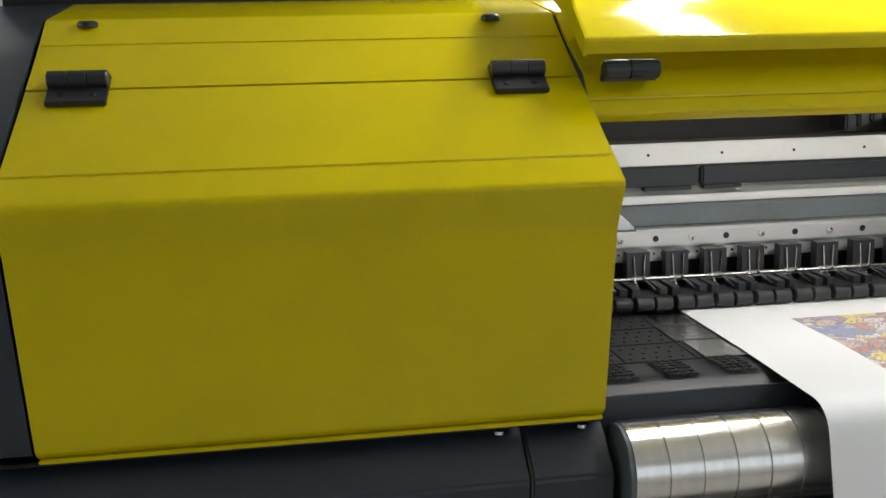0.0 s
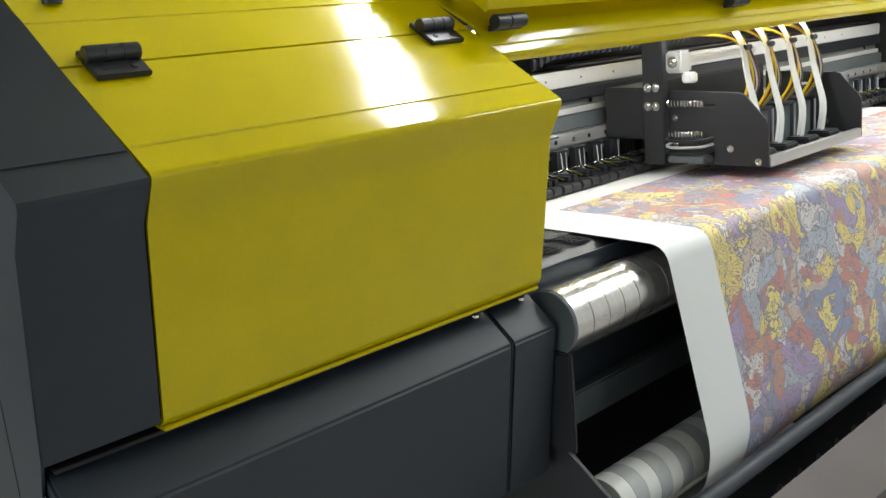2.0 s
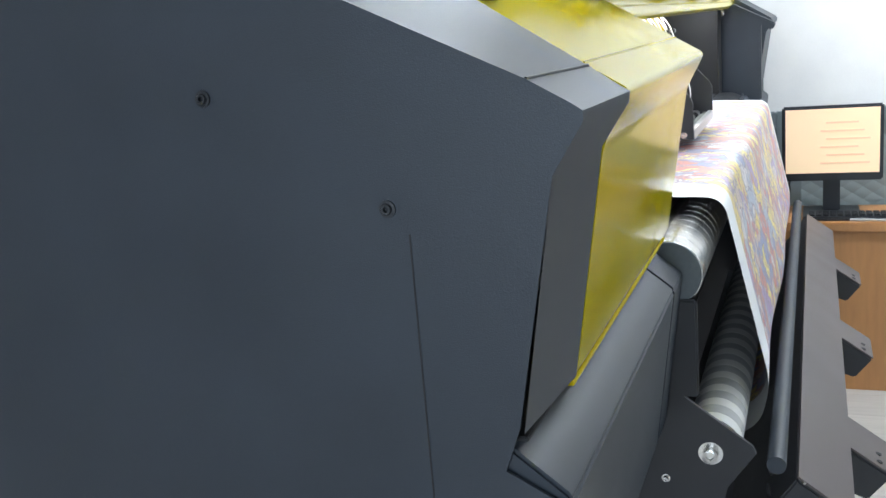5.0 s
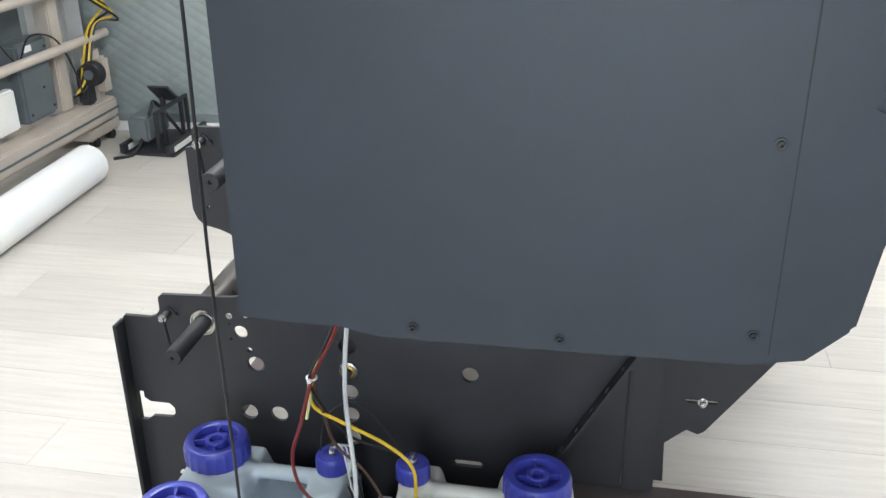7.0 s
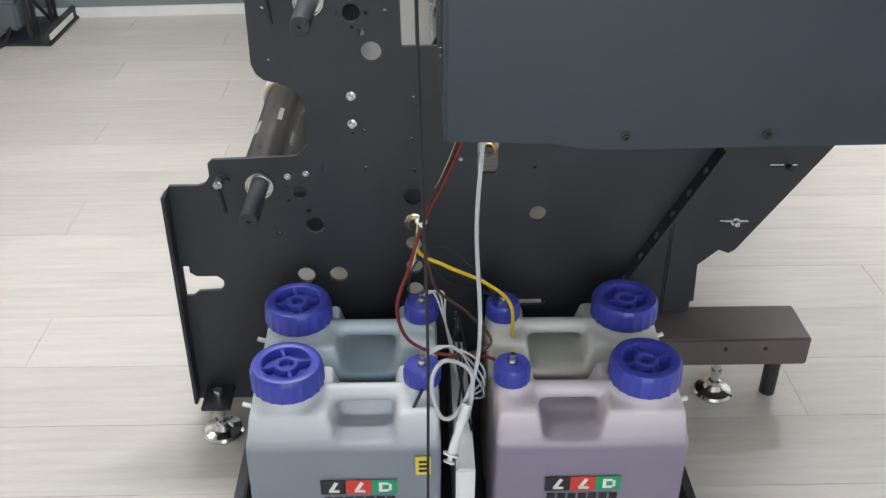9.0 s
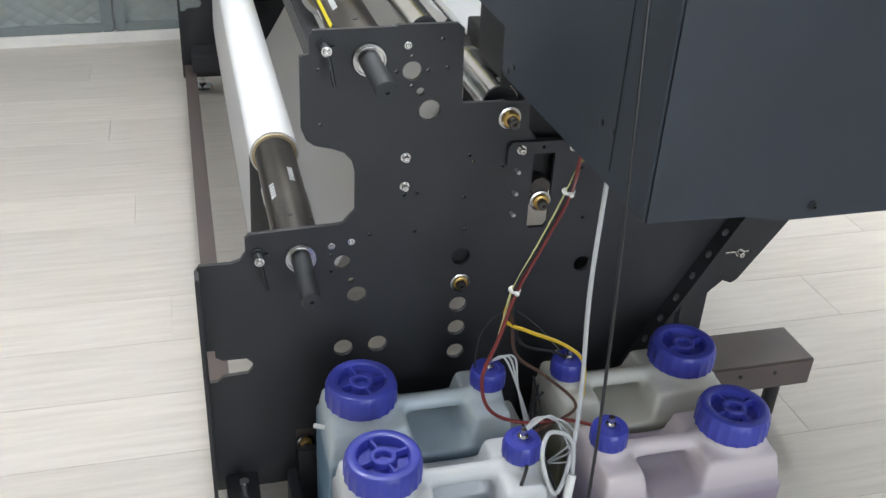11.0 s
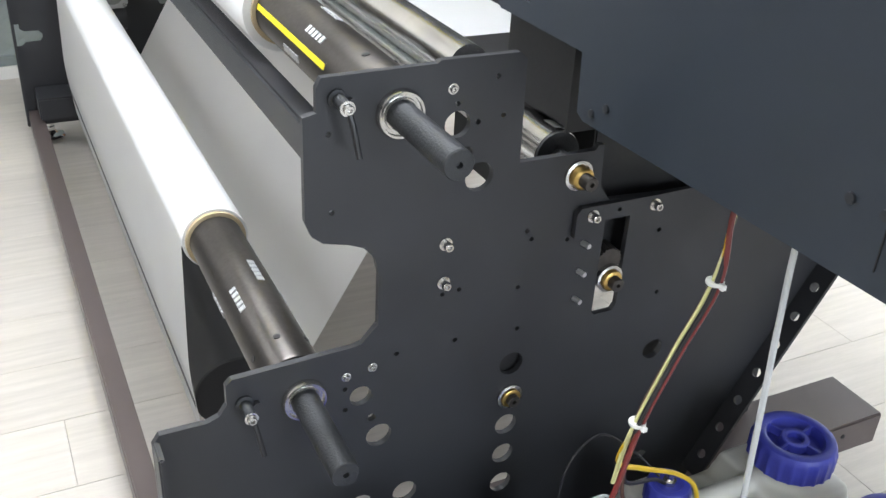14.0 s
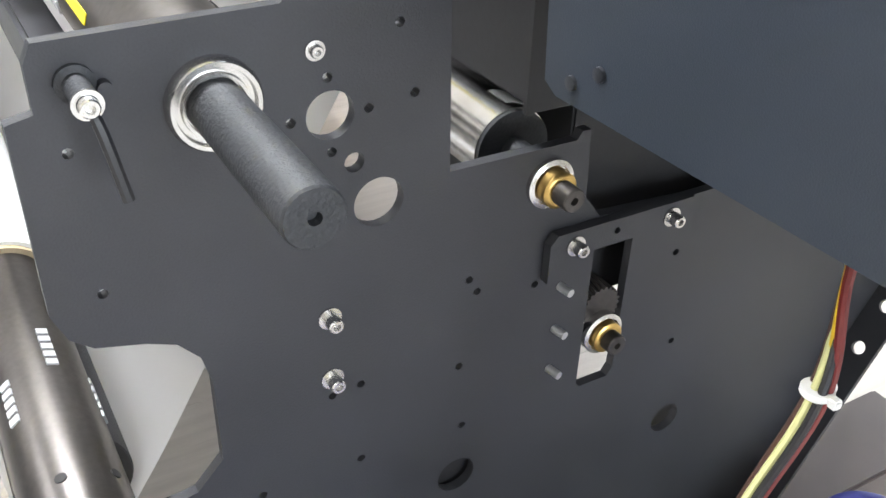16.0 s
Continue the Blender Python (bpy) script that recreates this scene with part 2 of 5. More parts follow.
def can_material(name, top, liquid, level):
    """Milky polyethylene with ink showing through up to a level above the can's base."""
    m = material(name, (0.8, 0.8, 0.8), 0.38, var=0.04, scale=12, fine=90, bump=0.06)
    nt = m.node_tree
    b = nt.nodes["Principled BSDF"]
    N, K = nt.nodes.new, nt.links.new
    tc = N("ShaderNodeTexCoord")
    sx = N("ShaderNodeSeparateXYZ")
    K(tc.outputs["Object"], sx.inputs[0])
    nz = N("ShaderNodeTexNoise")
    nz.inputs["Scale"].default_value = 9
    K(tc.outputs["Object"], nz.inputs["Vector"])
    ad = N("ShaderNodeMath")
    ad.operation = "MULTIPLY_ADD"
    K(nz.outputs["Fac"], ad.inputs[0])
    ad.inputs[1].default_value = 0.012
    K(sx.outputs[2], ad.inputs[2])
    r = N("ShaderNodeValToRGB")
    e = r.color_ramp.elements
    e[0].position, e[0].color = level - 0.016, (*liquid, 1)
    e[1].position, e[1].color = level + 0.03, (*top, 1)
    q = e.new(level)
    q.color = (*[0.6 * a + 0.4 * c for a, c in zip(liquid, top)], 1)
    q = e.new(level + 0.004)
    q.color = (*[0.4 * a + 0.6 * c for a, c in zip(liquid, top)], 1)
    K(ad.outputs[0], r.inputs[0])
    K(r.outputs[0], b.inputs["Base Color"])
    b.inputs["Subsurface Weight"].default_value = 0.25
    b.inputs["Subsurface Radius"].default_value = (0.02, 0.02, 0.02)
    b.inputs["Subsurface Scale"].default_value = 0.5
    return m


PRINT = print_material()


# ---------- mesh helpers ----------
def box(bm, x0, x1, y0, y1, z0, z1, m=None):
    vs = [bm.verts.new((x, y, z)) for x in (x0, x1) for y in (y0, y1) for z in (z0, z1)]
    if m is not None:
        for v in vs:
            v.co = m @ v.co
    for f in ((0, 1, 3, 2), (4, 6, 7, 5), (0, 4, 5, 1), (2, 3, 7, 6), (0, 2, 6, 4), (1, 5, 7, 3)):
        bm.faces.new([vs[i] for i in f])
    return bm


def bev(bm, w, seg=2):
    bm.normal_update()
    es = [e for e in bm.edges if len(e.link_faces) == 2 and e.calc_face_angle(0) > 0.5]
    bmesh.ops.bevel(bm, geom=es, offset=w, segments=seg, affect="EDGES", clamp_overlap=True)
    return bm


def bbox(x0, x1, y0, y1, z0, z1, w=0.002, seg=2, m=None):
    bm = bmesh.new()
    box(bm, x0, x1, y0, y1, z0, z1)
    if w:
        bev(bm, w, seg)
    if m is not None:
        bm.transform(m)
    return bm


def prof(bm, pts, x0, x1):
    """A closed outline in y, z, drawn out along x."""
    a = [bm.verts.new((x0, y, z)) for y, z in pts]
    b = [bm.verts.new((x1, y, z)) for y, z in pts]
    bm.faces.new(a)
    bm.faces.new(b[::-1])
    for i in range(len(pts)):
        j = (i + 1) % len(pts)
        bm.faces.new((a[j], a[i], b[i], b[j]))
    return bm


def strip_pts(pts, th):
    """A line of y, z points made th thick to its left."""
    v = [Vector(p) for p in pts]
    out = []
    for i, p in enumerate(v):
        d0 = (v[i] - v[i - 1]).normalized() if i else (v[1] - v[0]).normalized()
        d1 = (v[i + 1] - v[i]).normalized() if i < len(v) - 1 else d0
        n = Vector((-(d0 + d1).y, (d0 + d1).x)).normalized()
        k = th / max(0.4, n.dot(Vector((-d0.y, d0.x))))
        out.append(tuple(p + n * k))
    return list(pts) + out[::-1]


def folded(bm, pts, x0, x1, th):
    """Sheet metal or paper folded along a y, z line and drawn out along x."""
    q = strip_pts(pts, th)
    n = len(pts)
    a = [bm.verts.new((x0, y, z)) for y, z in q]
    b = [bm.verts.new((x1, y, z)) for y, z in q]
    for i in range(n - 1):
        j = 2 * n - 1 - i
        bm.faces.new((a[i], a[i + 1], a[j - 1], a[j]))
        bm.faces.new((b[i + 1], b[i], b[j], b[j - 1]))
    for i in range(2 * n):
        j = (i + 1) % (2 * n)
        bm.faces.new((a[j], a[i], b[i], b[j]))
    return bm


def rounded(pts, r, seg=5):
    """Rounds the corners of an open y, z line."""
    v = [Vector(p) for p in pts]
    out = [tuple(v[0])]
    for i in range(1, len(v) - 1):
        a, b = v[i - 1] - v[i], v[i + 1] - v[i]
        k = min(r, a.length * 0.45, b.length * 0.45)
        p, q = v[i] + a.normalized() * k, v[i] + b.normalized() * k
        for s in range(seg + 1):
            t = s / seg
            out.append(tuple(p * (1 - t) ** 2 + v[i] * 2 * t * (1 - t) + q * t * t))
    return out + [tuple(v[-1])]


def cyl(bm, p0, p1, r, seg=24, r1=None, ri=0.0):
    """A cylinder, cone or (with ri) a pipe from p0 to p1."""
    p0, p1 = Vector(p0), Vector(p1)
    q = (p1 - p0).to_track_quat("Z", "Y").to_matrix()
    r1 = r if r1 is None else r1

    def ring(c, rad):
        return [bm.verts.new(c + q @ Vector((rad * math.cos(2 * math.pi * i / seg), rad * math.sin(2 * math.pi * i / seg), 0))) for i in range(seg)]

    a, b = ring(p0, r), ring(p1, r1)
    if ri:
        c, d = ring(p0, ri), ring(p1, ri)
    for i in range(seg):
        j = (i + 1) % seg
        bm.faces.new((a[i], a[j], b[j], b[i]))
        if ri:
            bm.faces.new((c[j], c[i], d[i], d[j]))
            bm.faces.new((a[j], a[i], c[i], c[j]))
            bm.faces.new((b[i], b[j], d[j], d[i]))
    if not ri:
        bm.faces.new(a[::-1])
        bm.faces.new(b)
    return bm


def lathe(bm, line, c=(0, 0, 0), axis="z", seg=32):
    """Turns a line of (radius, height) about an axis through c."""
    c = Vector(c)

    def at(r, h, i):
        u, v = r * math.cos(2 * math.pi * i / seg), r * math.sin(2 * math.pi * i / seg)
        return c + (Vector((u, v, h)) if axis == "z" else Vector((h, u, v)))

    rings = [[bm.verts.new(at(r, h, i)) for i in range(seg)] for r, h in line]
    for a, b in zip(rings, rings[1:]):
        for i in range(seg):
            j = (i + 1) % seg
            bm.faces.new((a[i], a[j], b[j], b[i]))
    bm.faces.new(rings[0][::-1])
    bm.faces.new(rings[-1])
    return bm


def sweep(bm, pts, r, seg=8, sub=8):
    """A round cord along a smooth line through pts."""
    v = [Vector(p) for p in pts]
    v = [v[0] * 2 - v[1]] + v + [v[-1] * 2 - v[-2]]
    line = []
    for i in range(1, len(v) - 2):
        for s in range(sub):
            t = s / sub
            a, b, c, d = v[i - 1], v[i], v[i + 1], v[i + 2]
            line.append(0.5 * ((2 * b) + (c - a) * t + (2 * a - 5 * b + 4 * c - d) * t * t + (3 * b - a - 3 * c + d) * t ** 3))
    line.append(v[-2])
    rings = []
    up = Vector((0.3, 0.5, 0.8)).normalized()
    for i, p in enumerate(line):
        d = (line[min(i + 1, len(line) - 1)] - line[max(i - 1, 0)]).normalized()
        s = d.cross(up)
        s = s.normalized() if s.length > 1e-4 else d.orthogonal().normalized()
        w = d.cross(s)
        up = -w if (-w).dot(up) > 0 else w
        rings.append([bm.verts.new(p + r * (s * math.cos(2 * math.pi * k / seg) + w * math.sin(2 * math.pi * k / seg))) for k in range(seg)])
    for a, b in zip(rings, rings[1:]):
        for i in range(seg):
            j = (i + 1) % seg
            bm.faces.new((a[i], a[j], b[j], b[i]))
    bm.faces.new(rings[0][::-1])
    bm.faces.new(rings[-1])
    return bm


def circle(cy, cz, r, seg=20):
    return [(cy + r * math.cos(2 * math.pi * i / seg), cz + r * math.sin(2 * math.pi * i / seg)) for i in range(seg)]


def rect(y0, y1, z0, z1):
    return [(y0, z0), (y1, z0), (y1, z1), (y0, z1)]


def cut_plate(outline, holes, x0, th):
    """A flat plate across x with an outline in y, z and holes cut through it."""
    bm = bmesh.new()
    es = []
    for loop in [outline, *holes]:
        vs = [bm.verts.new((x0, y, z)) for y, z in loop]
        es += [bm.edges.new((vs[i], vs[(i + 1) % len(vs)])) for i in range(len(vs))]
    bmesh.ops.triangle_fill(bm, use_beauty=True, use_dissolve=False, edges=es, normal=(1, 0, 0))
    fs = bm.faces[:]
    r = bmesh.ops.extrude_face_region(bm, geom=fs)
    for v in r["geom"]:
        if isinstance(v, bmesh.types.BMVert):
            v.co.x += th
    bmesh.ops.recalc_face_normals(bm, faces=bm.faces[:])
    return bm


def mesh_of(name, bm, mat):
    bmesh.ops.recalc_face_normals(bm, faces=bm.faces[:])
    me = bpy.data.meshes.new(name)
    bm.to_mesh(me)
    bm.free()
    for p in me.polygons:
        p.use_smooth = True
    me.set_sharp_from_angle(angle=radians(32))
    me.materials.append(mat)
    return me


def part(name, bm, mat, parent=None, label=""):
    ob = new(name, mesh_of(name, bm, mat) if isinstance(bm, bmesh.types.BMesh) else bm)
    if parent is not None:
        ob.parent = parent
        ob.matrix_parent_inverse = parent.matrix_world.inverted() if parent.type == "EMPTY" else Matrix()
    if label:
        tagged(ob, label)
    return ob


def again(ob, loc, parent):
    """One more piece on the same mesh, moved by loc."""
    o = new(ob.name.split(".")[0], ob.data)
    o.parent, o.location = parent, loc
    return o


def thing(name, label, category, group="", at=(0, 0, 0)):
    e = new(name)
    e.location = at
    e.empty_display_size = 0.1
    return tagged(e, label, category, group)


def struct(name, bm, mat, label, category):
    return tagged(part(name, bm, mat), label, category, kind="structure")


# ---------- the room ----------
def wall_x(y):
    return 2.80 - 0.08 * y


def build_room():
    struct("floor", bbox(-4.2, 3.4, -4.2, 4.6, -0.12, -0.006, 0), BASEF, "pale oak laminate floor in long planks", "floor")
    bm = bmesh.new()
    prof(bm, [(-4.2, 2.75), (4.6, 2.75), (4.6, 2.85), (-4.2, 2.85)], -4.2, 3.4)
    struct("ceiling", bm, CEILM, "plain white painted ceiling", "ceiling")
    # end wall: a little out of square, partition below, white above
    bm = bmesh.new()
    for z0, z1, d in ((0, 2.75, 0.03),):
        a, b = wall_x(-4.2) + d, wall_x(4.6) + d
        vs = [bm.verts.new(p) for p in ((a, -4.2, z0), (b, 4.6, z0), (b + 0.15, 4.6, z0), (a + 0.15, -4.2, z0), (a, -4.2, z1), (b, 4.6, z1), (b + 0.15, 4.6, z1), (a + 0.15, -4.2, z1))]
        for f in ((0, 1, 2, 3), (7, 6, 5, 4), (0, 4, 5, 1), (1, 5, 6, 2), (2, 6, 7, 3), (3, 7, 4, 0)):
            bm.faces.new([vs[i] for i in f])
    struct("wall_east", bm, WALLM, "white painted wall above a grey partition", "wall")
    bm = bmesh.new()
    for xa, xb, z0, z1 in ((-4.2, 0.6, 0, 2.75), (2.6, 3.4, 0, 2.75), (0.6, 2.6, 0, 0.9), (0.6, 2.6, 2.3, 2.75)):
        box(bm, xa, xb, -4.35, -4.2, z0, z1)
    struct("wall_south", bm, WALLM, "white painted wall with a window opening", "wall")
    struct("wall_north", bbox(-4.2, 3.4, 4.6, 4.75, 0, 2.75, 0), WALLM, "white painted wall", "wall")
    # unseen wall; its opening is placed to suit the added daylight lamp
    bm = bmesh.new()
    for y0, y1, z0, z1 in ((-4.2, -2.05, 0, 2.75), (0.85, 4.6, 0, 2.75), (-2.05, 0.85, 0, 0.8), (-2.05, 0.85, 2.4, 2.75)):
        box(bm, -4.35, -4.2, y0, y1, z0, z1)
    struct("wall_west", bm, WALLM, "white painted wall, unseen, with a wide opening added for daylight", "wall")
    for y in (-2.4, -0.9, 0.6, 2.1):
        build_partition(y)
    bm = bmesh.new()
    a, b = wall_x(-4.2), wall_x(4.6)
    vs = [bm.verts.new(p) for p in ((a - 0.035, -4.2, 0), (b - 0.035, 4.6, 0), (b, 4.6, 0), (a, -4.2, 0), (a - 0.035, -4.2, 0.045), (b - 0.035, 4.6, 0.045), (b, 4.6, 0.045), (a, -4.2, 0.045))]
    for f in ((0, 1, 2, 3), (7, 6, 5, 4), (0, 4, 5, 1), (1, 5, 6, 2), (2, 6, 7, 3), (3, 7, 4, 0)):
        bm.faces.new([vs[i] for i in f])
    struct("baseboard", bm, SKIRT, "white baseboard along the partition", "baseboard")
    for lx, ly, lz, sx, sy, w in LAMPS:
        build_ceiling_light(lx, ly, lz, sx, sy)


def build_partition(y0, w=1.5, h=1.02):
    """A framed partition bay with a diamond-embossed panel."""
    turn = Matrix.Translation((wall_x(y0), y0, 0)) @ Matrix.Rotation(math.atan(0.08), 4, "Z")
    t = tagged(part("partition", bmesh.new(), FRAMEM), "grey partition bay with a diamond embossed panel", "partition", "partition bays", "structure")
    for y, yy, z, zz in ((0, 0.045, 0.045, h), (w - 0.045, w - 0.002, 0.045, h), (0.045, w - 0.045, h - 0.06, h), (0.045, w - 0.045, 0.045, 0.08)):
        part("frame", bbox(-0.03, 0.012, y, yy, z, zz, 0.004, m=turn), FRAMEM, t)
    bm = bmesh.new()
    sy, sz = 0.075, 0.05
    ny, nz = int((w - 0.09) / sy * 2), int((h - 0.14) / sz * 2)
    grid = [[bm.verts.new((-0.004 - (0.0065 if (i + j) % 2 else 0), 0.045 + i * (w - 0.09) / ny, 0.08 + j * (h - 0.14) / nz)) for j in range(nz + 1)] for i in range(ny + 1)]
    for i in range(ny):
        for j in range(nz):
            a, b, c, d = grid[i][j], grid[i + 1][j], grid[i + 1][j + 1], grid[i][j + 1]
            if (i + j) % 2:
                bm.faces.new((a, b, d)), bm.faces.new((b, c, d))
            else:
                bm.faces.new((a, b, c)), bm.faces.new((a, c, d))
    bm.transform(turn)
    me = mesh_of("panel", bm, PANELM)
    part("panel", me, PANELM, t)


def build_ceiling_light(x, y, z, sx, sy):
    low = z < 2.7
    t = thing("ceiling_light", "long white tube light hung on two thin wires" if low else "long white ceiling light, unseen, added as fill", "ceiling light", "ceiling lights", (x, y, z))
    part("housing", bbox(-sx / 2 - 0.03, sx / 2 + 0.03, -sy / 2 - 0.03, sy / 2 + 0.03, -0.05, -0.001, 0.006), WHITEP, t)
    part("diffuser", bbox(-sx / 2, sx / 2, -sy / 2, sy / 2, -0.062, -0.051, 0.003), LAMPM, t)
    if low:
        for k in (-0.4, 0.4):
            part("wire", cyl(bmesh.new(), (0, k * sy, -0.001), (0, k * sy, 2.749 - z), 0.002, 8), STEEL, t)


build_room()


# ---------- the printer ----------
printer = thing("wide_format_printer", "large anthracite and yellow wide format printer, end hood closed", "printer")


def rod(name, p0, p1, r, mat, parent, seg=24, label=""):
    return part(name, cyl(bmesh.new(), p0, p1, r, seg), mat, parent, label)


def screw(x, y, z, parent, r=0.0055, out=0.006, mat=STEEL, name="bolt"):
    """A socket-head bolt that points to -x."""
    bm = bmesh.new()
    lathe(bm, [(r * 1.55, 0), (r * 1.55, -0.0015), (r, -0.0016), (r, -out), (r * 0.85, -out - 0.001), (r * 0.5, -out - 0.001), (r * 0.42, -out + 0.002)], (x, y, z), "x", 16)
    return part(name, bm, mat, parent)


PLATE = [(0.147, 0.890), (0.142, 0.900), (0.02, 0.902), (0.016, 0.905), (-0.074, 0.905), (-0.083, 0.897), (-0.086, 0.779), (-0.186, 0.779), (-0.190, 0.785), (-0.197, 0.785), (-0.200, 0.731), (-0.215, 0.712), (-0.30, 0.706), (-0.70, 0.706),
         (-0.633, 0.588), (-0.456, 0.235), (-0.40, 0.10), (-0.40, 0.05), (0.334, 0.05), (0.334, 0.515), (0.326, 0.527), (0.276, 0.527), (0.262, 0.532), (0.253, 0.545), (0.253, 0.570), (0.246, 0.577), (0.108, 0.583), (0.098, 0.585), (0.079, 0.606), (0.079, 0.672),
         (0.084, 0.693), (0.097, 0.708), (0.114, 0.715), (0.142, 0.722), (0.154, 0.732), (0.161, 0.750), (0.161, 0.862), (0.147, 0.865)]
HOLES = [circle(-0.006, 0.834, 0.0150, 28), circle(-0.036, 0.770, 0.0170, 28), circle(-0.020, 0.801, 0.0065, 14), circle(-0.102, 0.503, 0.0165), circle(-0.103, 0.406, 0.0155), circle(-0.103, 0.357, 0.0155), circle(-0.104, 0.306, 0.0155),
         circle(0.099, 0.512, 0.0135), circle(0.075, 0.446, 0.0165), circle(0.085, 0.476, 0.0055, 12), circle(0.098, 0.340, 0.0165), circle(0.038, 0.341, 0.0165), circle(-0.326, 0.466, 0.0155),
         [(-0.251, 0.687), (-0.251, 0.556), (-0.246, 0.548), (-0.218, 0.548), (-0.214, 0.553), (-0.214, 0.687)],
         [(0.325, 0.362), (0.312, 0.362), (0.312, 0.348), (0.300, 0.340), (0.262, 0.340), (0.252, 0.330), (0.252, 0.318), (0.260, 0.308), (0.300, 0.306), (0.312, 0.296), (0.325, 0.296)],
         [(-0.300, 0.281), (-0.345, 0.281), (-0.352, 0.274), (-0.345, 0.267), (-0.300, 0.267), (-0.293, 0.274)], [(0.184, 0.17), (0.150, 0.17), (0.150, 0.115), (0.184, 0.115)]]
for hy, hz in ((0.132, 0.756), (-0.021, 0.678 - 0.048), (-0.005, 0.857), (-0.006, 0.811), (0.018, 0.834), (-0.030, 0.834), (-0.060, 0.838), (-0.05, 0.882), (-0.105, 0.69), (-0.112, 0.678), (-0.10, 0.615), (0.0, 0.628), (-0.162, 0.668),
               (-0.30, 0.655), (-0.315, 0.56), (0.118, 0.527), (0.118, 0.497), (0.135, 0.842), (0.14, 0.43), (0.055, 0.56), (-0.02, 0.56), (-0.105, 0.555)):
    HOLES.append(circle(hy, hz, 0.0032, 8))


def build_frame():
    plate = part("side_plate", cut_plate(PLATE, HOLES, 0.0, 0.008), BLACK, printer, "black laser-cut steel side plate with round holes")
    far = part("side_plate", cut_plate(PLATE, HOLES, 2.14, 0.008), BLACK, printer, "black laser-cut steel side plate with round holes")
    # folded rear edge of the plates
    part("rear_flange", bbox(-0.034, -0.001, 0.327, 0.334, 0.06, 0.522, 0.002), BLACK, plate)
    part("rear_flange", bbox(2.105, 2.139, 0.327, 0.334, 0.06, 0.522, 0.002), BLACK, far)
    # slanted flange with a row of holes
    p0, p1 = Vector((-0.432, 0.222)), Vector((-0.640, 0.600))
    d = (p1 - p0).normalized()
    L = (p1 - p0).length
    bm = cut_plate(rect(0, L, 0.0, 0.036), [circle(0.035 + 0.0497 * i, 0.018, 0.0072, 14) for i in range(8)], 0, 0.005)
    bm.transform(Matrix(((0, 0, -1, -0.001), (d.y, d.x, 0, p0.x), (-d.x, d.y, 0, p0.y), (0, 0, 0, 1))))
    part("slanted_flange", bm, BLACK, plate)
    knee = [(-0.60, 0.95), (-0.79, 0.95), (-0.805, 0.934), (-0.858, 0.894), (-0.92, 0.848), (-0.924, 0.838), (-0.885, 0.783), (-0.878, 0.748), (-0.905, 0.700), (-0.978, 0.643), (-0.972, 0.628), (-0.752, 0.300), (-0.74, 0.293), (-0.719, 0.301), (-0.681, 0.266), (-0.685, 0.176), (-0.60, 0.176), (-0.57, 0.45)]
    kh = [rect(-0.925, -0.862, 0.601, 0.606), rect(-0.845, -0.79, 0.487, 0.492), rect(-0.77, -0.712, 0.363, 0.369), circle(-0.66, 0.19, 0.006, 10)]
    for i, x in enumerate((0.14, 1.995)):
        k = part("front_bracket", cut_plate(knee, kh, x, 0.006), BLACK, printer, "black bracket plate carrying the front rollers")
        screw(x, -0.743, 0.366, k, 0.006, 0.012)
        screw(x, -0.825, 0.489, k, 0.006, 0.016, STUB)
        screw(x, -0.903, 0.603, k, 0.007, 0.012)
        screw(x, -0.863, 0.834, k, 0.011, 0.012, STEEL, "bearing")
        screw(x, -0.80, 0.79, k, 0.004, 0.006)
    part("riser", bbox(0.10, 0.139, -0.665, -0.605, 0.1745, 0.70, 0.004), BLACK, printer)
    part("gusset", bbox(0.106, 0.110, -0.604, -0.36, 0.1745, 0.70, 0.001), BLACK, printer)
    # feet
    for x in (0.007, 2.015):
        # near beam is BROWN: the warm reflection on it goes into the colour
        b = part("foot_beam", bbox(x, x + 0.119, -0.890, 0.30, 0.108, 0.174, 0.004), BROWN if x < 1 else BLACK, printer, "black-brown square steel foot beam")
        for yy, zz in ((-0.80, 0.150), (-0.72, 0.150)):
            screw(x, yy, zz, b, 0.003, 0.0005, BLACK)
        part("end_pad", cyl(bmesh.new(), (x + 0.05, -0.845, 0.0), (x + 0.05, -0.845, 0.107), 0.016, 18), RUBBER, b)
    for x, y in ((0.055, -0.728), (-0.045, 0.281), (2.06, -0.728), (2.16, 0.27)):
        f = part("levelling_foot", lathe(bmesh.new(), [(0.040, 0.001), (0.041, 0.006), (0.037, 0.011), (0.020, 0.016), (0.013, 0.024), (0.0125, 0.034), (0.008, 0.036), (0.008, 0.108)], (x, y, 0)), CHROME, printer, "chromed levelling foot disc with threaded rod")
        part("nut", cyl(bmesh.new(), (x, y, 0.052), (x, y, 0.062), 0.012, 6), STEEL, f)
    part("foot_bracket", bbox(-0.075, 0.0, 0.255, 0.312, 0.078, 0.084, 0.002), BLACK, printer)
    # long beam low at the back, and a black cross rail higher up
    part("rear_beam", bbox(0.01, 2.138, 0.287, 0.327, 0.055, 0.10, 0.003), BROWN, printer, "black-brown steel beam near the floor")
    part("cross_rail", bbox(0.02, 2.138, 0.080, 0.112, 0.742, 0.792, 0.004), BLACK, printer)
    # weight roll that lies in the loop of paper
    part("weight_roll", lathe(bmesh.new(), [(0.030, 0.412), (0.064, 0.413), (0.066, 0.416), (0.066, 1.904), (0.064, 1.907), (0.030, 1.908)], (0, 0.150, 0.232), "x", 40), BLACK, printer, "black weight roll lying in the paper loop")
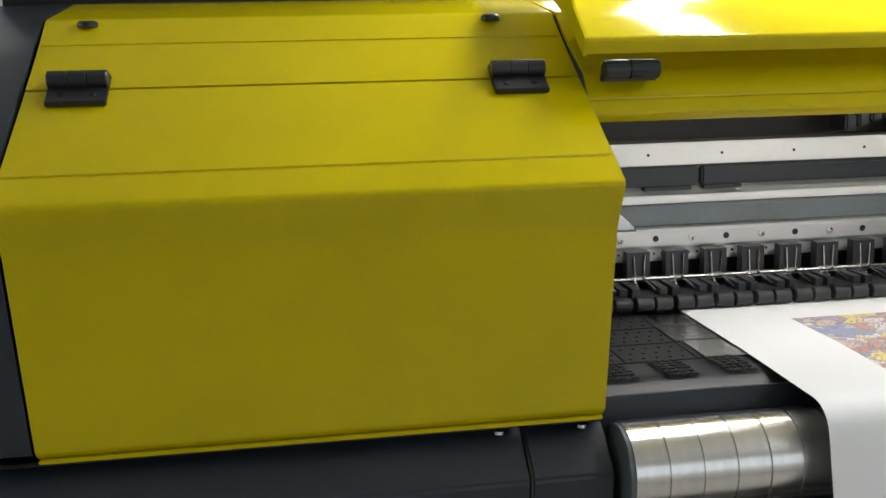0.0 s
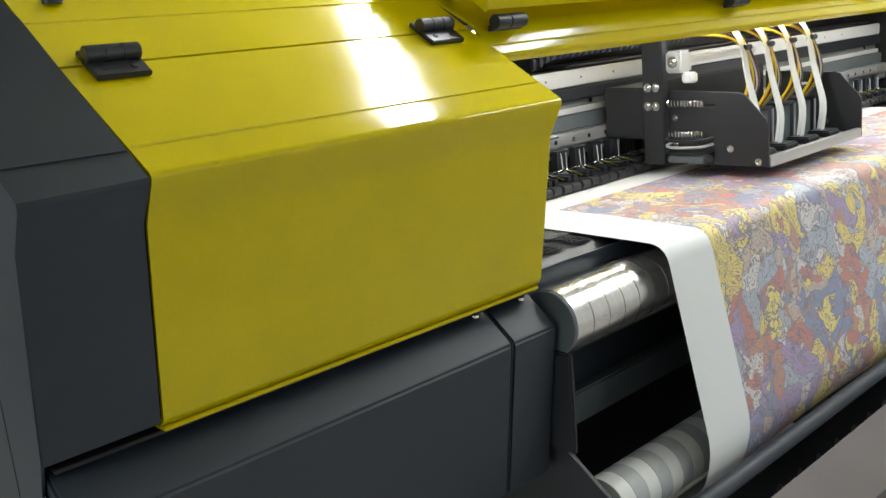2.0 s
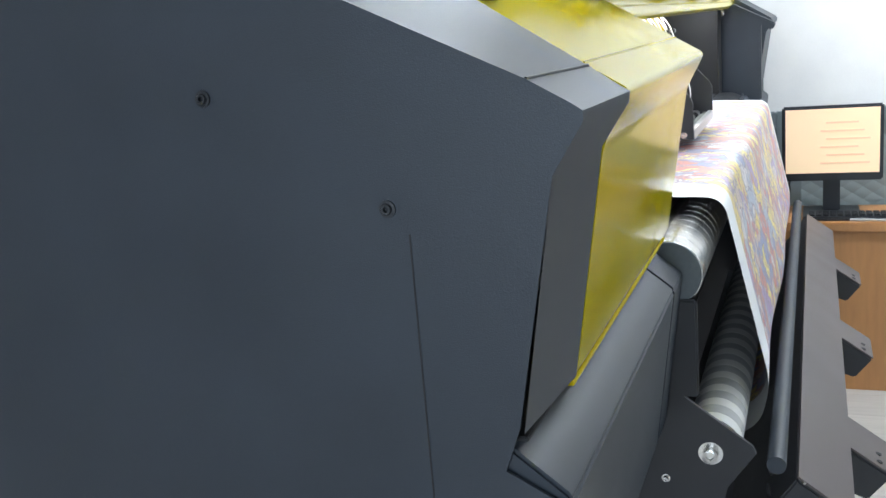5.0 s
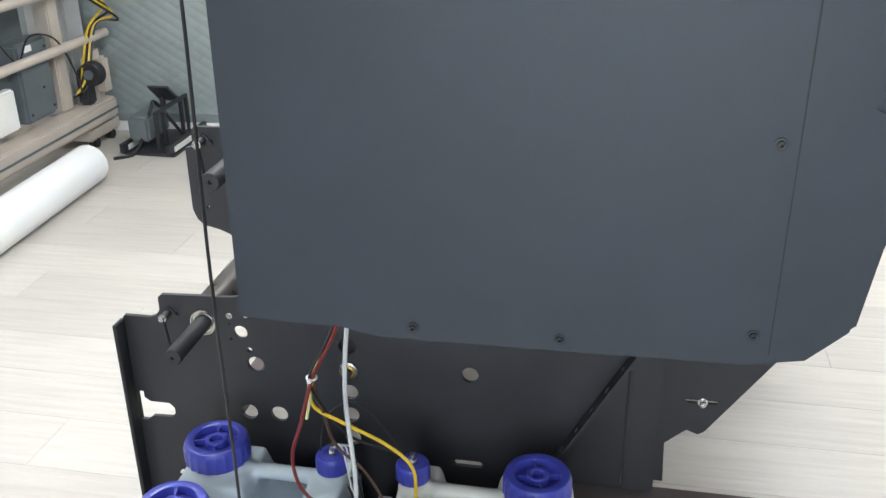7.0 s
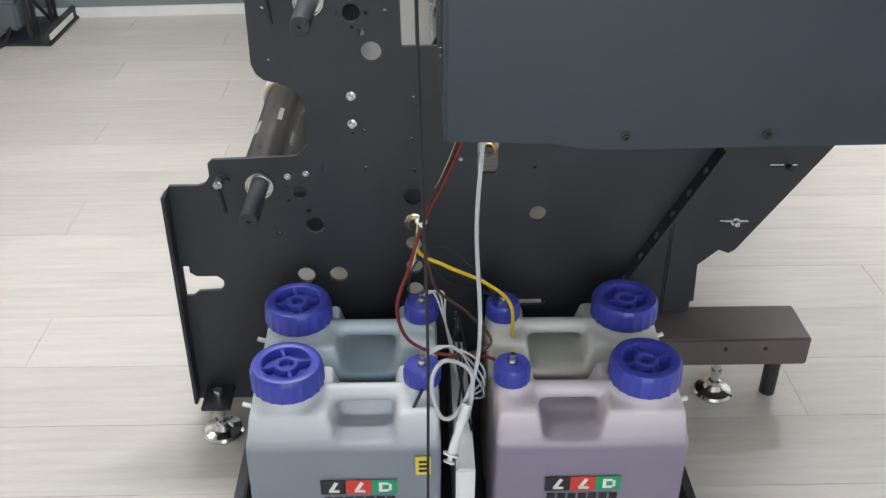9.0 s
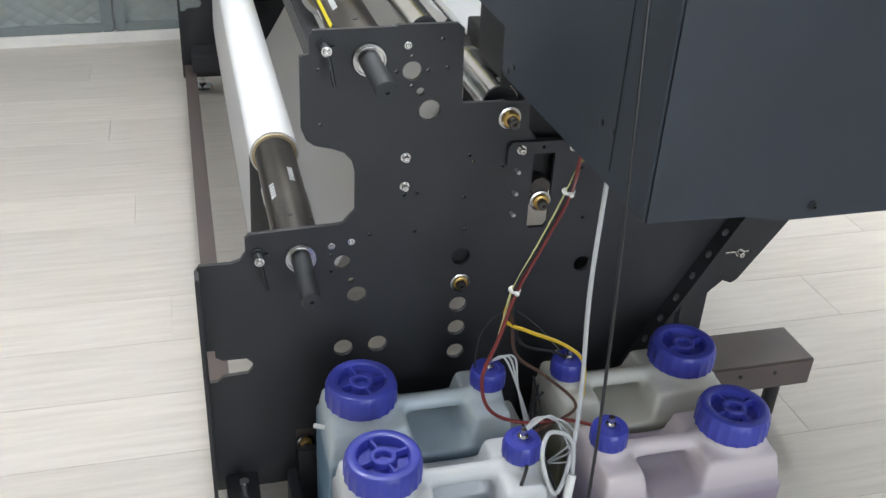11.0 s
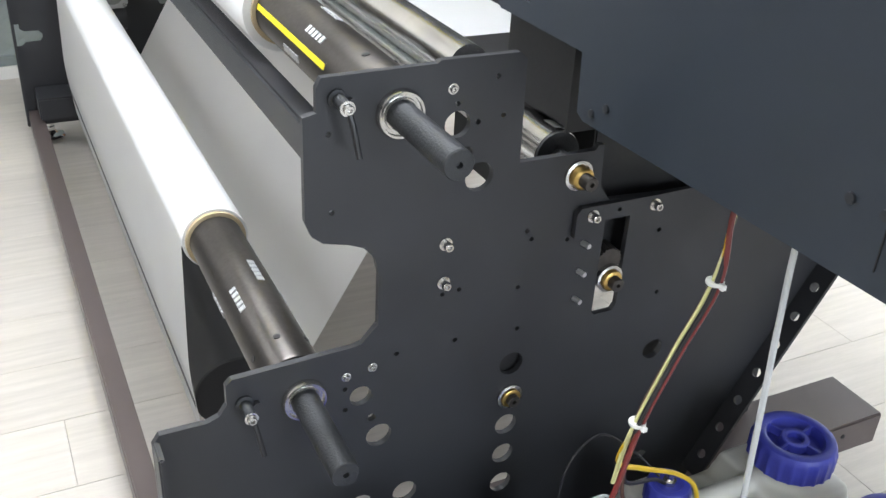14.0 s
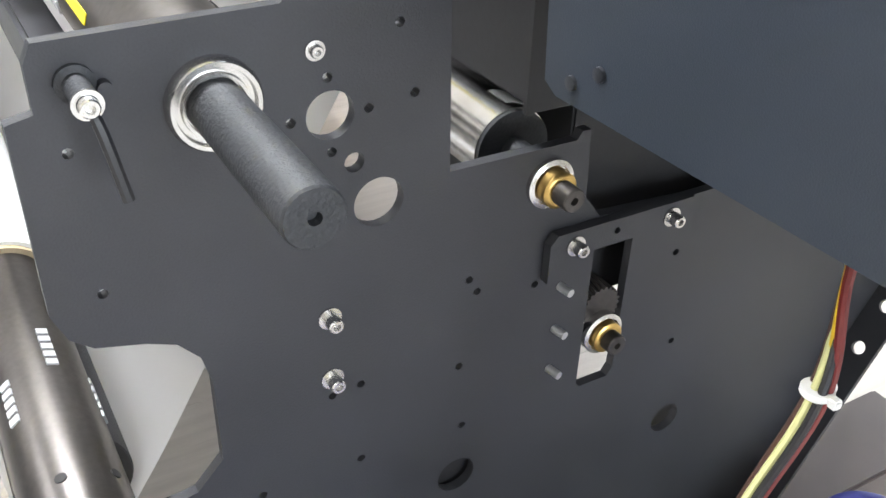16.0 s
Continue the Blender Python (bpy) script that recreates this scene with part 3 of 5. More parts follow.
    # added near-black block in place of the shaded space behind the front rollers
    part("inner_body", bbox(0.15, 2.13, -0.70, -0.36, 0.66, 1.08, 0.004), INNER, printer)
    # gearbox on the far plate
    g = part("gearbox", bbox(2.03, 2.138, 0.015, 0.105, 0.415, 0.515, 0.012), ALU, printer, "cast aluminium gearbox on the far plate")
    part("cover_disc", lathe(bmesh.new(), [(0.034, 0), (0.034, -0.006), (0.028, -0.008), (0.016, -0.008), (0.015, -0.004)], (2.03, 0.06, 0.465), "x"), RAILG, g)
    for a, b in ((0.027, 0.427), (0.093, 0.427), (0.027, 0.503), (0.093, 0.503)):
        screw(2.03, a, b, g, 0.004, 0.003)
    part("motor", cyl(bmesh.new(), (2.09, 0.02, 0.38), (2.09, 0.20, 0.38), 0.04, 20), BLACK, printer)
    # bolts and pins on the near plate
    for y, z in ((0.0, 0.694), (0.0, 0.644)):
        screw(0, y, z, plate, 0.0052, 0.011)
    for y, z in ((0.002, 0.874), (0.117, 0.545), (0.085, 0.55)):
        screw(0, y, z, plate, 0.0038, 0.004)
    for y, z in ((-0.185, 0.659), (-0.184, 0.620), (-0.183, 0.581)):
        part("pin", cyl(bmesh.new(), (0.0, y, z), (-0.012, y - 0.002, z), 0.0034, 12), ALU, plate)
    # clamp plate over the slot
    clamp = part("clamp_plate", cut_plate([(-0.166, 0.672), (-0.166, 0.704), (-0.172, 0.711), (-0.30, 0.711), (-0.304, 0.706), (-0.266, 0.690), (-0.176, 0.690), (-0.172, 0.672)], [circle(-0.226, 0.701, 0.003, 8)], -0.009, 0.008), BLACK, plate)
    screw(-0.009, -0.188, 0.699, clamp, 0.0052, 0.010)
    screw(-0.009, -0.278, 0.699, clamp, 0.0052, 0.010)
    # bearings: silver ring, brass bush, shaft end
    for y, z, s, out in ((-0.165, 0.752, 1.0, 0.030), (-0.232, 0.600, 1.0, 0.022), (-0.103, 0.453, 0.95, 0.016), (0.167, 0.142, 0.8, 0.03)):
        ring = part("bearing", lathe(bmesh.new(), [(0.0185 * s, 0.003), (0.0185 * s, -0.004), (0.015 * s, -0.005), (0.0145 * s, -0.002)], (0, y, z), "x"), STEEL, plate)
        part("bush", lathe(bmesh.new(), [(0.0135 * s, 0.0), (0.0135 * s, -out * 0.45), (0.012 * s, -out * 0.5), (0.0095 * s, -out * 0.52)], (0, y, z), "x"), BRASS, ring)
        part("shaft_end", lathe(bmesh.new(), [(0.0088 * s, 0.0), (0.0088 * s, -out + 0.001), (0.008 * s, -out), (0.003, -out), (0.0025, -out + 0.004)], (0, y, z), "x"), SHAFT, ring)
    # toothed pulley in the slot
    bm = bmesh.new()
    n = 88
    rings = [[bm.verts.new((x, -0.232 + r * math.cos(2 * math.pi * i / n + tw), 0.622 + r * math.sin(2 * math.pi * i / n + tw))) for i in range(n) for r in (0.0182 if i % 4 < 2 else 0.0162,)] for x, tw in ((0.003, 0), (0.016, 0.12), (0.028, 0.25))]
    for a, b in zip(rings, rings[1:]):
        for i in range(n):
            bm.faces.new((a[i], a[(i + 1) % n], b[(i + 1) % n], b[i]))
    bm.faces.new(rings[0])
    bm.faces.new(rings[-1][::-1])
    part("toothed_wheel", bm, SHAFT, plate)
    # clamping levers beside the shafts
    for y, z in ((0.126, 0.878), (0.234, 0.543)):
        lv = part("clamp_lever", lathe(bmesh.new(), [(0.010, 0), (0.010, -0.003), (0.0065, -0.004), (0.0065, -0.028), (0.005, -0.030)], (0, y, z), "x", 16), STUB, plate)
        part("lever_arm", sweep(bmesh.new(), [(-0.024, y, z), (-0.03, y - 0.004, z - 0.014), (-0.034, y - 0.010, z - 0.05)], 0.0032, 8), BLKT, lv)
        screw(-0.028, y, z, lv, 0.005, 0.006)
        part("stop_pin", cyl(bmesh.new(), (0, y - 0.013, z - 0.004), (-0.006, y - 0.013, z - 0.004), 0.004, 12), BLACK, plate)
    return plate


PLATE_OB = build_frame()


def build_end_cover():
    """The anthracite end cabinet: side panel, folded rear panel and the cap above it."""
    x = -0.514
    side = [(-0.143, 0.844), (-0.26, 0.842), (-0.31, 0.833), (-0.70, 0.838), (-0.76, 0.849), (-0.798, 0.886), (-0.829, 1.095), (-0.784, 1.119), (-0.797, 1.155), (-0.832, 1.340), (-0.855, 1.376), (-0.855, 1.383), (-0.848, 1.388), (-0.817, 1.406), (-0.73, 1.448), (-0.59, 1.516), (-0.47, 1.570), (-0.143, 1.578)]
    cover = part("end_cover", cut_plate(side, [], x, 0.003), DARK, printer, "anthracite powder-coated end cover with small screws")
    part("front_seam", bbox(x - 0.0004, x + 0.001, -0.7242, -0.7230, 0.852, 1.30, 0), INNER, cover)
    for y, z in ((-0.563, 1.406), (-0.708, 1.319), (-0.706, 1.081), (-0.706, 0.874), (-0.507, 0.850), (-0.345, 0.849)):
        screw(x, y, z, cover, 0.0042, 0.0028, PLASTIC, "cover_screw")
    # rear panel with its two tabs and slot
    rear = [(-0.5105, 0.844), (-0.030, 0.832), (-0.018, 0.838), (-0.014, 0.903), (0.162, 0.903), (0.170, 0.910), (0.170, 1.60), (-0.5105, 1.60)]
    bm = cut_plate(rear, [rect(0.098, 0.146, 0.925, 0.99)], 0, 0.004)
    bm.transform(Matrix(((0, 1, 0, 0), (-1, 0, 0, -0.140), (0, 0, 1, 0), (0, 0, 0, 1))))
    part("rear_panel", bm, DARK, cover, "anthracite folded rear panel of the end cover")
    part("panel_seam", bbox(-0.4160, -0.4150, -0.1402, -0.139, 0.86, 1.59, 0), INNER, cover)
    for px, pz in ((-0.069, 0.860), (-0.045, 0.846), (-0.379, 0.904), (-0.412, 0.905), (0.15, 0.985), (0.12, 0.96)):
        s = part("cover_screw", lathe(bmesh.new(), [(0.0048, 0), (0.0046, 0.0022), (0.002, 0.0026)], (0, 0, 0), "z", 12), PLASTIC, cover)
        s.location, s.rotation_euler = (px, -0.1398, pz), (radians(-90), 0, 0)
    # near-black closing faces, added to keep the cover's inside and gaps dark
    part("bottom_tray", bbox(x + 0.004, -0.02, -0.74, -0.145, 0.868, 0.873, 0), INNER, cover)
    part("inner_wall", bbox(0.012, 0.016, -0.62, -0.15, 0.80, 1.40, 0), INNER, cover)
    # added sheet that blacks out one hole of the side plate
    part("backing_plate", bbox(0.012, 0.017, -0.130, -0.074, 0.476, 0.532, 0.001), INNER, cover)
    # block stands for the dark beam there and blacks out the gap
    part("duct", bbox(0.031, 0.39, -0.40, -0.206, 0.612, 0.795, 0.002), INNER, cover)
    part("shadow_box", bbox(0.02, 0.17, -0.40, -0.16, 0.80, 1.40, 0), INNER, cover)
    # cap: slopes from the hood's left edge to the side panel
    A = [(-0.815, 1.157), (-0.845, 1.345), (-0.867, 1.378), (-0.868, 1.386), (-0.860, 1.391), (-0.837, 1.407), (-0.73, 1.477), (-0.66, 1.524), (-0.61, 1.550), (-0.47, 1.572), (-0.15, 1.578)]
    B = [(-0.800, 1.15), (-0.832, 1.340), (-0.855, 1.376), (-0.855, 1.383), (-0.848, 1.388), (-0.817, 1.406), (-0.73, 1.448), (-0.65, 1.487), (-0.59, 1.516), (-0.47, 1.570), (-0.15, 1.578)]
    bm = bmesh.new()
    va = [bm.verts.new((-0.411, y, z)) for y, z in A]
    vb = [bm.verts.new((x, y, z)) for y, z in B]
    for i in range(len(A) - 1):
        bm.faces.new((va[i], va[i + 1], vb[i + 1], vb[i]))
    vc = [bm.verts.new((-0.411, y + 0.004, z - 0.004)) for y, z in A]
    for i in range(len(A) - 1):
        bm.faces.new((va[i + 1], va[i], vc[i], vc[i + 1]))
    part("cap", bm, DARK, cover, "anthracite cap beside the yellow hood")
    part("cap_fold", cyl(bmesh.new(), (-0.412, -0.837, 1.4068), (-0.513, -0.8172, 1.4058), 0.0014, 8), PLASTIC, cover)
    # raised dark housing on top
    top = part("top_housing", bbox(-0.53, 0.09, -0.455, 0.02, 1.604, 1.78, 0.006), DARK, printer, "dark grey raised housing on top of the printer")
    # near-black block stands for the shaded gap under the housing
    part("housing_base", bbox(-0.50, 0.07, -0.43, 0.0, 1.57, 1.6035, 0.002), INNER, top)
    for sx in (-0.47, -0.2):
        part("housing_seam", bbox(sx, sx + 0.002, -0.4556, -0.454, 1.608, 1.775, 0), INNER, top)


build_end_cover()


def build_hinge(x0, parent):
    h = part("hinge", bbox(0, 0.054, -0.006, 0.012, -0.004, 0.002, 0.001), PLASTIC, parent, "black plastic hinge")
    b = bbox(0, 0.054, -0.034, -0.006, -0.004, 0.002, 0.001)
    part("hinge_leaf", b, PLASTIC, h)
    part("hinge_barrel", lathe(bmesh.new(), [(0.0075, 0), (0.0085, 0.001), (0.0085, 0.0175), (0.0078, 0.018), (0.0078, 0.0185), (0.0085, 0.019), (0.0085, 0.035), (0.0078, 0.0355), (0.0078, 0.036), (0.0085, 0.0365), (0.0085, 0.053), (0.0075, 0.054)], (0, -0.004, 0.006), "x"), PLASTIC, h)
    for sx in (0.013, 0.041):
        part("hinge_screw", cyl(bmesh.new(), (sx, -0.023, 0.0015), (sx, -0.023, 0.0032), 0.0042, 12, 0.003), INNER, h)
    h.location, h.rotation_euler = (x0, -0.720, 1.484), (radians(32.5), 0, 0)


def build_hood():
    x0, x1 = -0.408, 0.123
    line = rounded([(-0.806, 1.150), (-0.815, 1.157), (-0.8455, 1.345), (-0.868, 1.387), (-0.832, 1.409), (-0.7225, 1.4765)], 0.007, 4)
    bm = folded(bmesh.new(), line, x0, x1, -0.004)
    hood = part("hood_door", bm, YELLOW, printer, "glossy yellow enamelled hood door, closed")
    line = rounded([(-0.7195, 1.4785), (-0.655, 1.520), (-0.618, 1.5465), (-0.47, 1.572), (-0.15, 1.578)], 0.006, 4)
    up = part("upper_panel", folded(bmesh.new(), line, x0, x1, -0.004), YELLOW, printer, "glossy yellow enamelled upper panel")
    part("fold_line", bbox(x0 + 0.003, x1 - 0.003, -0.6562, -0.6545, 1.5185, 1.5207, 0), YELLOW, up)
    part("fold_line", bbox(x0 + 0.003, x1 - 0.003, -0.8335, -0.8322, 1.408, 1.4098, 0), YELLOW, hood)
    part("door_gap", bbox(x0 + 0.003, x1 - 0.003, -0.724, -0.718, 1.468, 1.4735, 0), INNER, up)
    part("bottom_lip", bbox(x0 + 0.001, x1 - 0.001, -0.812, -0.790, 1.146, 1.150, 0.001), YELLOW, hood)
    build_hinge(-0.386, hood)
    build_hinge(0.032, hood)
    for bx in (-0.365, 0.052):
        part("button", lathe(bmesh.new(), [(0.010, 0), (0.010, 0.004), (0.008, 0.006), (0.003, 0.0065)], (bx, -0.628, 1.5385), "z", 16), PLASTIC, up)
    # dark inside edge and the bent guard seen at the open end
    part("end_guard", folded(bmesh.new(), [(-0.842, 1.338), (-0.80, 1.345), (-0.772, 1.30), (-0.775, 1.285)], 0.124, 0.142, 0.002), SLATE, printer, "bent grey steel guard")
    part("inner_lining", folded(bmesh.new(), [(-0.80, 1.160), (-0.832, 1.343), (-0.850, 1.383), (-0.72, 1.465)], -0.40, 0.105, -0.003), INNER, printer)
    part("inner_partition", bbox(-0.02, -0.015, -0.78, -0.35, 1.17, 1.44, 0), INNER, printer)


build_hood()


def build_base():
    L = [(-0.775, 1.140), (-0.786, 1.137), (-0.829, 1.103), (-0.833, 1.097), (-0.805, 0.886), (-0.72, 0.886), (-0.72, 1.140)]
    for a, b in ((-0.509, 0.0432), (0.0452, 0.128)):
        bm = bev(prof(bmesh.new(), L, a, b), 0.003, 2)
        p = part("base_housing", bm, DARK, printer, "anthracite base housing under the hood")
        # near-black strip paints the shade between hood and base
        part("top_ledge", bbox(a + 0.004, b - 0.004, -0.80, -0.70, 1.1395, 1.1435, 0.001), INNER, p)
        s = part("base_screw", lathe(bmesh.new(), [(0.006, 0), (0.0055, 0.003), (0.002, 0.0035)], (b - 0.022, -0.793, 1.133), "z", 14), STEEL, p)
    # near-black block for the shade deeper in that gap
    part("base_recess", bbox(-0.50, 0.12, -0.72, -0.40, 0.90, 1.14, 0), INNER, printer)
    # front plate below the platen
    part("front_plate", folded(bmesh.new(), [(-0.775, 1.156), (-0.778, 1.10), (-0.74, 1.02), (-0.74, 0.90)], 0.131, 2.19, -0.004), DARK, printer, "dark blue-grey front plate")
    part("lower_rail", bbox(0.148, 1.99, -0.765, -0.741, 0.90, 0.95, 0.003), SLATE, printer)


build_base()


def build_platen():
    pl = part("platen", bbox(-0.40, 2.19, -0.70, -0.30, 1.120, 1.160, 0.003), RUBBER, printer, "black perforated vacuum platen")
    for i in range(24):
        x = 0.10 + i * 0.084
        for y0, y1 in ((-0.572, -0.515), (-0.636, -0.575), (-0.700, -0.639)):
            if x > 0.6 and y0 > -0.7:
                continue
            bm = cut_plate(rect(0.001, 0.083, 0, y1 - y0), [circle(0.01 + 0.0155 * k + (0.006 if r % 2 else 0), 0.011 + r * 0.018, 0.0022, 6) for k in range(5) for r in range(3)], 0, 0.004)
            bm.transform(Matrix(((0, 1, 0, x), (0, 0, 1, y0), (1, 0, 0, 1.160), (0, 0, 0, 1))))
            part("platen_tile", bm, RUBBER, pl)
    # rounded front edge with slotted grilles
    fr = part("platen_front", folded(bmesh.new(), rounded([(-0.701, 1.163), (-0.745, 1.162), (-0.772, 1.150), (-0.776, 1.138)], 0.012, 4), 0.128, 2.19, 0.003), PLASTIC, printer, "black moulded platen front edge")
    for i in range(3):
        gx = 0.145 + i * 0.066
        for r in range(6):
            for c in range(4):
                w = 0.0055 if (r + c) % 2 else 0.0075
                q = bbox(-w / 2, w / 2, -0.0028, 0.0028, 0, 0.0015, 0)
                q.transform(Matrix.Translation((gx + c * 0.0088 + r * 0.0014, -0.708 - r * 0.0078, 1.1652 - (0.0012 * max(0, r - 3)))))
                part("grille_slot", q, INNER, fr)
    for gx in (0.126, 0.207, 0.288):
        part("front_joint", bbox(gx + 0.012, gx + 0.0135, -0.748, -0.702, 1.1655, 1.1664, 0), INNER, fr)
    for y0, y1, xx in ((-0.572, -0.520, 0.278), (-0.636, -0.576, 0.268), (-0.704, -0.640, 0.276)):
        part("paper_clamp_strip", bbox(xx, xx + 0.058, y0, y1, 1.1645, 1.1658, 0.0003), STEEL, pl, "thin steel strip holding the paper's edge")
    # printed paper: flat on the platen, over the roller, down, and back in
    line = rounded([(-0.40, 1.1675), (-0.70, 1.1675), (-0.868, 1.163), (-0.934, 0.868), (-0.918, 0.800), (-0.86, 0.768)], 0.028, 8)
    bm = bmesh.new()
    uvl = bm.loops.layers.uv.new("sheet")
    xs = [0.325 + 1.545 * i / 60 for i in range(61)]
    s, acc = [], 0.0
    dense = []
    for a, b in zip(line, line[1:]):
        d = (Vector(b) - Vector(a)).length
        k = max(1, int(d / 0.03))
        dense += [(a[0] + (b[0] - a[0]) * t / k, a[1] + (b[1] - a[1]) * t / k) for t in range(k)]
    dense.append(line[-1])
    s = [0.0]
    for a, b in zip(dense, dense[1:]):
        s.append(s[-1] + (Vector(b) - Vector(a)).length)
    rows = []
    for (y, z), u in zip(dense, s):
        w = 0.0 if u < 0.30 else min(1, (u - 0.30) / 0.15)
        rows.append([bm.verts.new((x, y - 0.006 * w * math.sin(x * 6.5 + 0.6) * math.sin(x * 2.1), z + 0.002 * w * math.sin(x * 9))) for x in xs])
    for i in range(len(rows) - 1):
        for j in range(60):
            f = bm.faces.new((rows[i][j], rows[i + 1][j], rows[i + 1][j + 1], rows[i][j + 1]))
            for lp, (ii, jj) in zip(f.loops, ((i, j), (i + 1, j), (i + 1, j + 1), (i, j + 1))):
                lp[uvl].uv = (xs[jj] - 0.325, s[ii] - 0.135)
    tagged(part("printed_paper", bm, PRINT), "white transfer paper printed with a many-coloured doodle pattern", "paper")


build_platen()


def build_roller(name, y, z, r, x0, x1, rings, mat, label, gap=0.0012):
    t = part(name, cyl(bmesh.new(), (x0 + 0.004, y, z), (x1 - 0.004, y, z), r - 0.0015, 40), STEEL, printer, label)
    w = (x1 - x0) / rings
    first = None
    for i in range(rings):
        if first is None:
            bm = bmesh.new()
            lathe(bm, [(r - 0.002, gap / 2), (r, gap / 2 + 0.0006), (r, w - gap / 2 - 0.0006), (r - 0.002, w - gap / 2)], (0, 0, 0), "x", 48)
            first = part("roller_ring", bm, mat, t)
            first.location = (x0, y, z)
        else:
            again(first, (x0 + i * w, y, z), t)
    return t


fr = build_roller("front_roller", -0.812, 1.094, 0.046, 0.140, 2.0, 54, STEEL, "segmented bright steel feed roller")
part("roller_end_disc", lathe(bmesh.new(), [(0.0445, 0.0), (0.0445, -0.004), (0.043, -0.005), (0.009, -0.005)], (0.141, -0.812, 1.094), "x", 40), SLATE, fr)
lo = build_roller("grip_roller", -0.863, 0.834, 0.040, 0.165, 1.99, 66, RUBBER, "lower roller with alternating white and grey grip bands", 0.0)
for i, o in enumerate([c for c in lo.children]):
    if i % 2:
        o.data = o.data.copy()
        o.data.materials[0] = GREY
    else:
        o.data = o.data.copy()
        o.data.materials[0] = WHITEP
part("guide_tube", cyl(bmesh.new(), (0.146, -0.950, 0.820), (1.99, -0.950, 0.820), 0.013, 20), DARK, printer, "slim dark grey guide tube below the paper")
part("side_link", bbox(0.130, 0.139, -0.85, -0.76, 0.92, 1.06, 0.003), BLACK, printer)


def build_lid():
    """Yellow fascia over the print zone and the front lid, folded back open on top."""
    x0, x1 = 0.127, 2.45
    line = rounded([(-0.744, 1.432), (-0.752, 1.440), (-0.726, 1.483), (-0.655, 1.521), (-0.618, 1.5465), (-0.47, 1.572), (-0.15, 1.578)], 0.005, 3)
    fa = part("fascia", folded(bmesh.new(), line, x0, x1, -0.004), YELLOW, printer, "glossy yellow fascia above the print zone")
    part("fascia_fold", bbox(x0, x1, -0.745, -0.7435, 1.4545, 1.456, 0), YELLOW, fa)
    line = rounded([(-0.750, 1.5125), (-0.757, 1.497), (-0.763, 1.514), (-0.712, 1.537), (-0.62, 1.572), (-0.585, 1.628), (-0.575, 1.626)], 0.004, 3)
    lid = part("front_lid", folded(bmesh.new(), line, 0.118, 2.09, -0.0035), YELLOW, printer, "glossy yellow front lid folded open")
    for xa in (0.117, 2.0875):
        part("lid_flange", cut_plate([(-0.757, 1.497), (-0.763, 1.514), (-0.722, 1.545), (-0.709, 1.566), (-0.700, 1.600), (-0.620, 1.632), (-0.588, 1.632), (-0.575, 1.605), (-0.60, 1.578), (-0.712, 1.530)], [], xa, 0.003), YELLOW, lid)
    for hx in (0.140, 0.719, 1.31, 1.92):
        h = part("lid_hinge", lathe(bmesh.new(), [(0.0085, 0), (0.0095, 0.001), (0.0095, 0.024), (0.008, 0.0245), (0.008, 0.026), (0.0095, 0.0265), (0.0095, 0.055), (0.0085, 0.056)], (hx, -0.750, 1.4835), "x"), PLASTIC, fa, "black plastic hinge barrel")
        part("hinge_leaf", bbox(hx, hx + 0.056, -0.748, -0.738, 1.472, 1.480, 0.001), PLASTIC, h)
    part("button", lathe(bmesh.new(), [(0.010, 0), (0.010, 0.004), (0.008, 0.006)], (0.150, -0.66, 1.521), "z", 14), PLASTIC, fa)


build_lid()
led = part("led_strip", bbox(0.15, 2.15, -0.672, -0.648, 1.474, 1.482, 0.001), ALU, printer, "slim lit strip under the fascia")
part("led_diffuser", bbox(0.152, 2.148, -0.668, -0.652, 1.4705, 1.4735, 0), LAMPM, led)


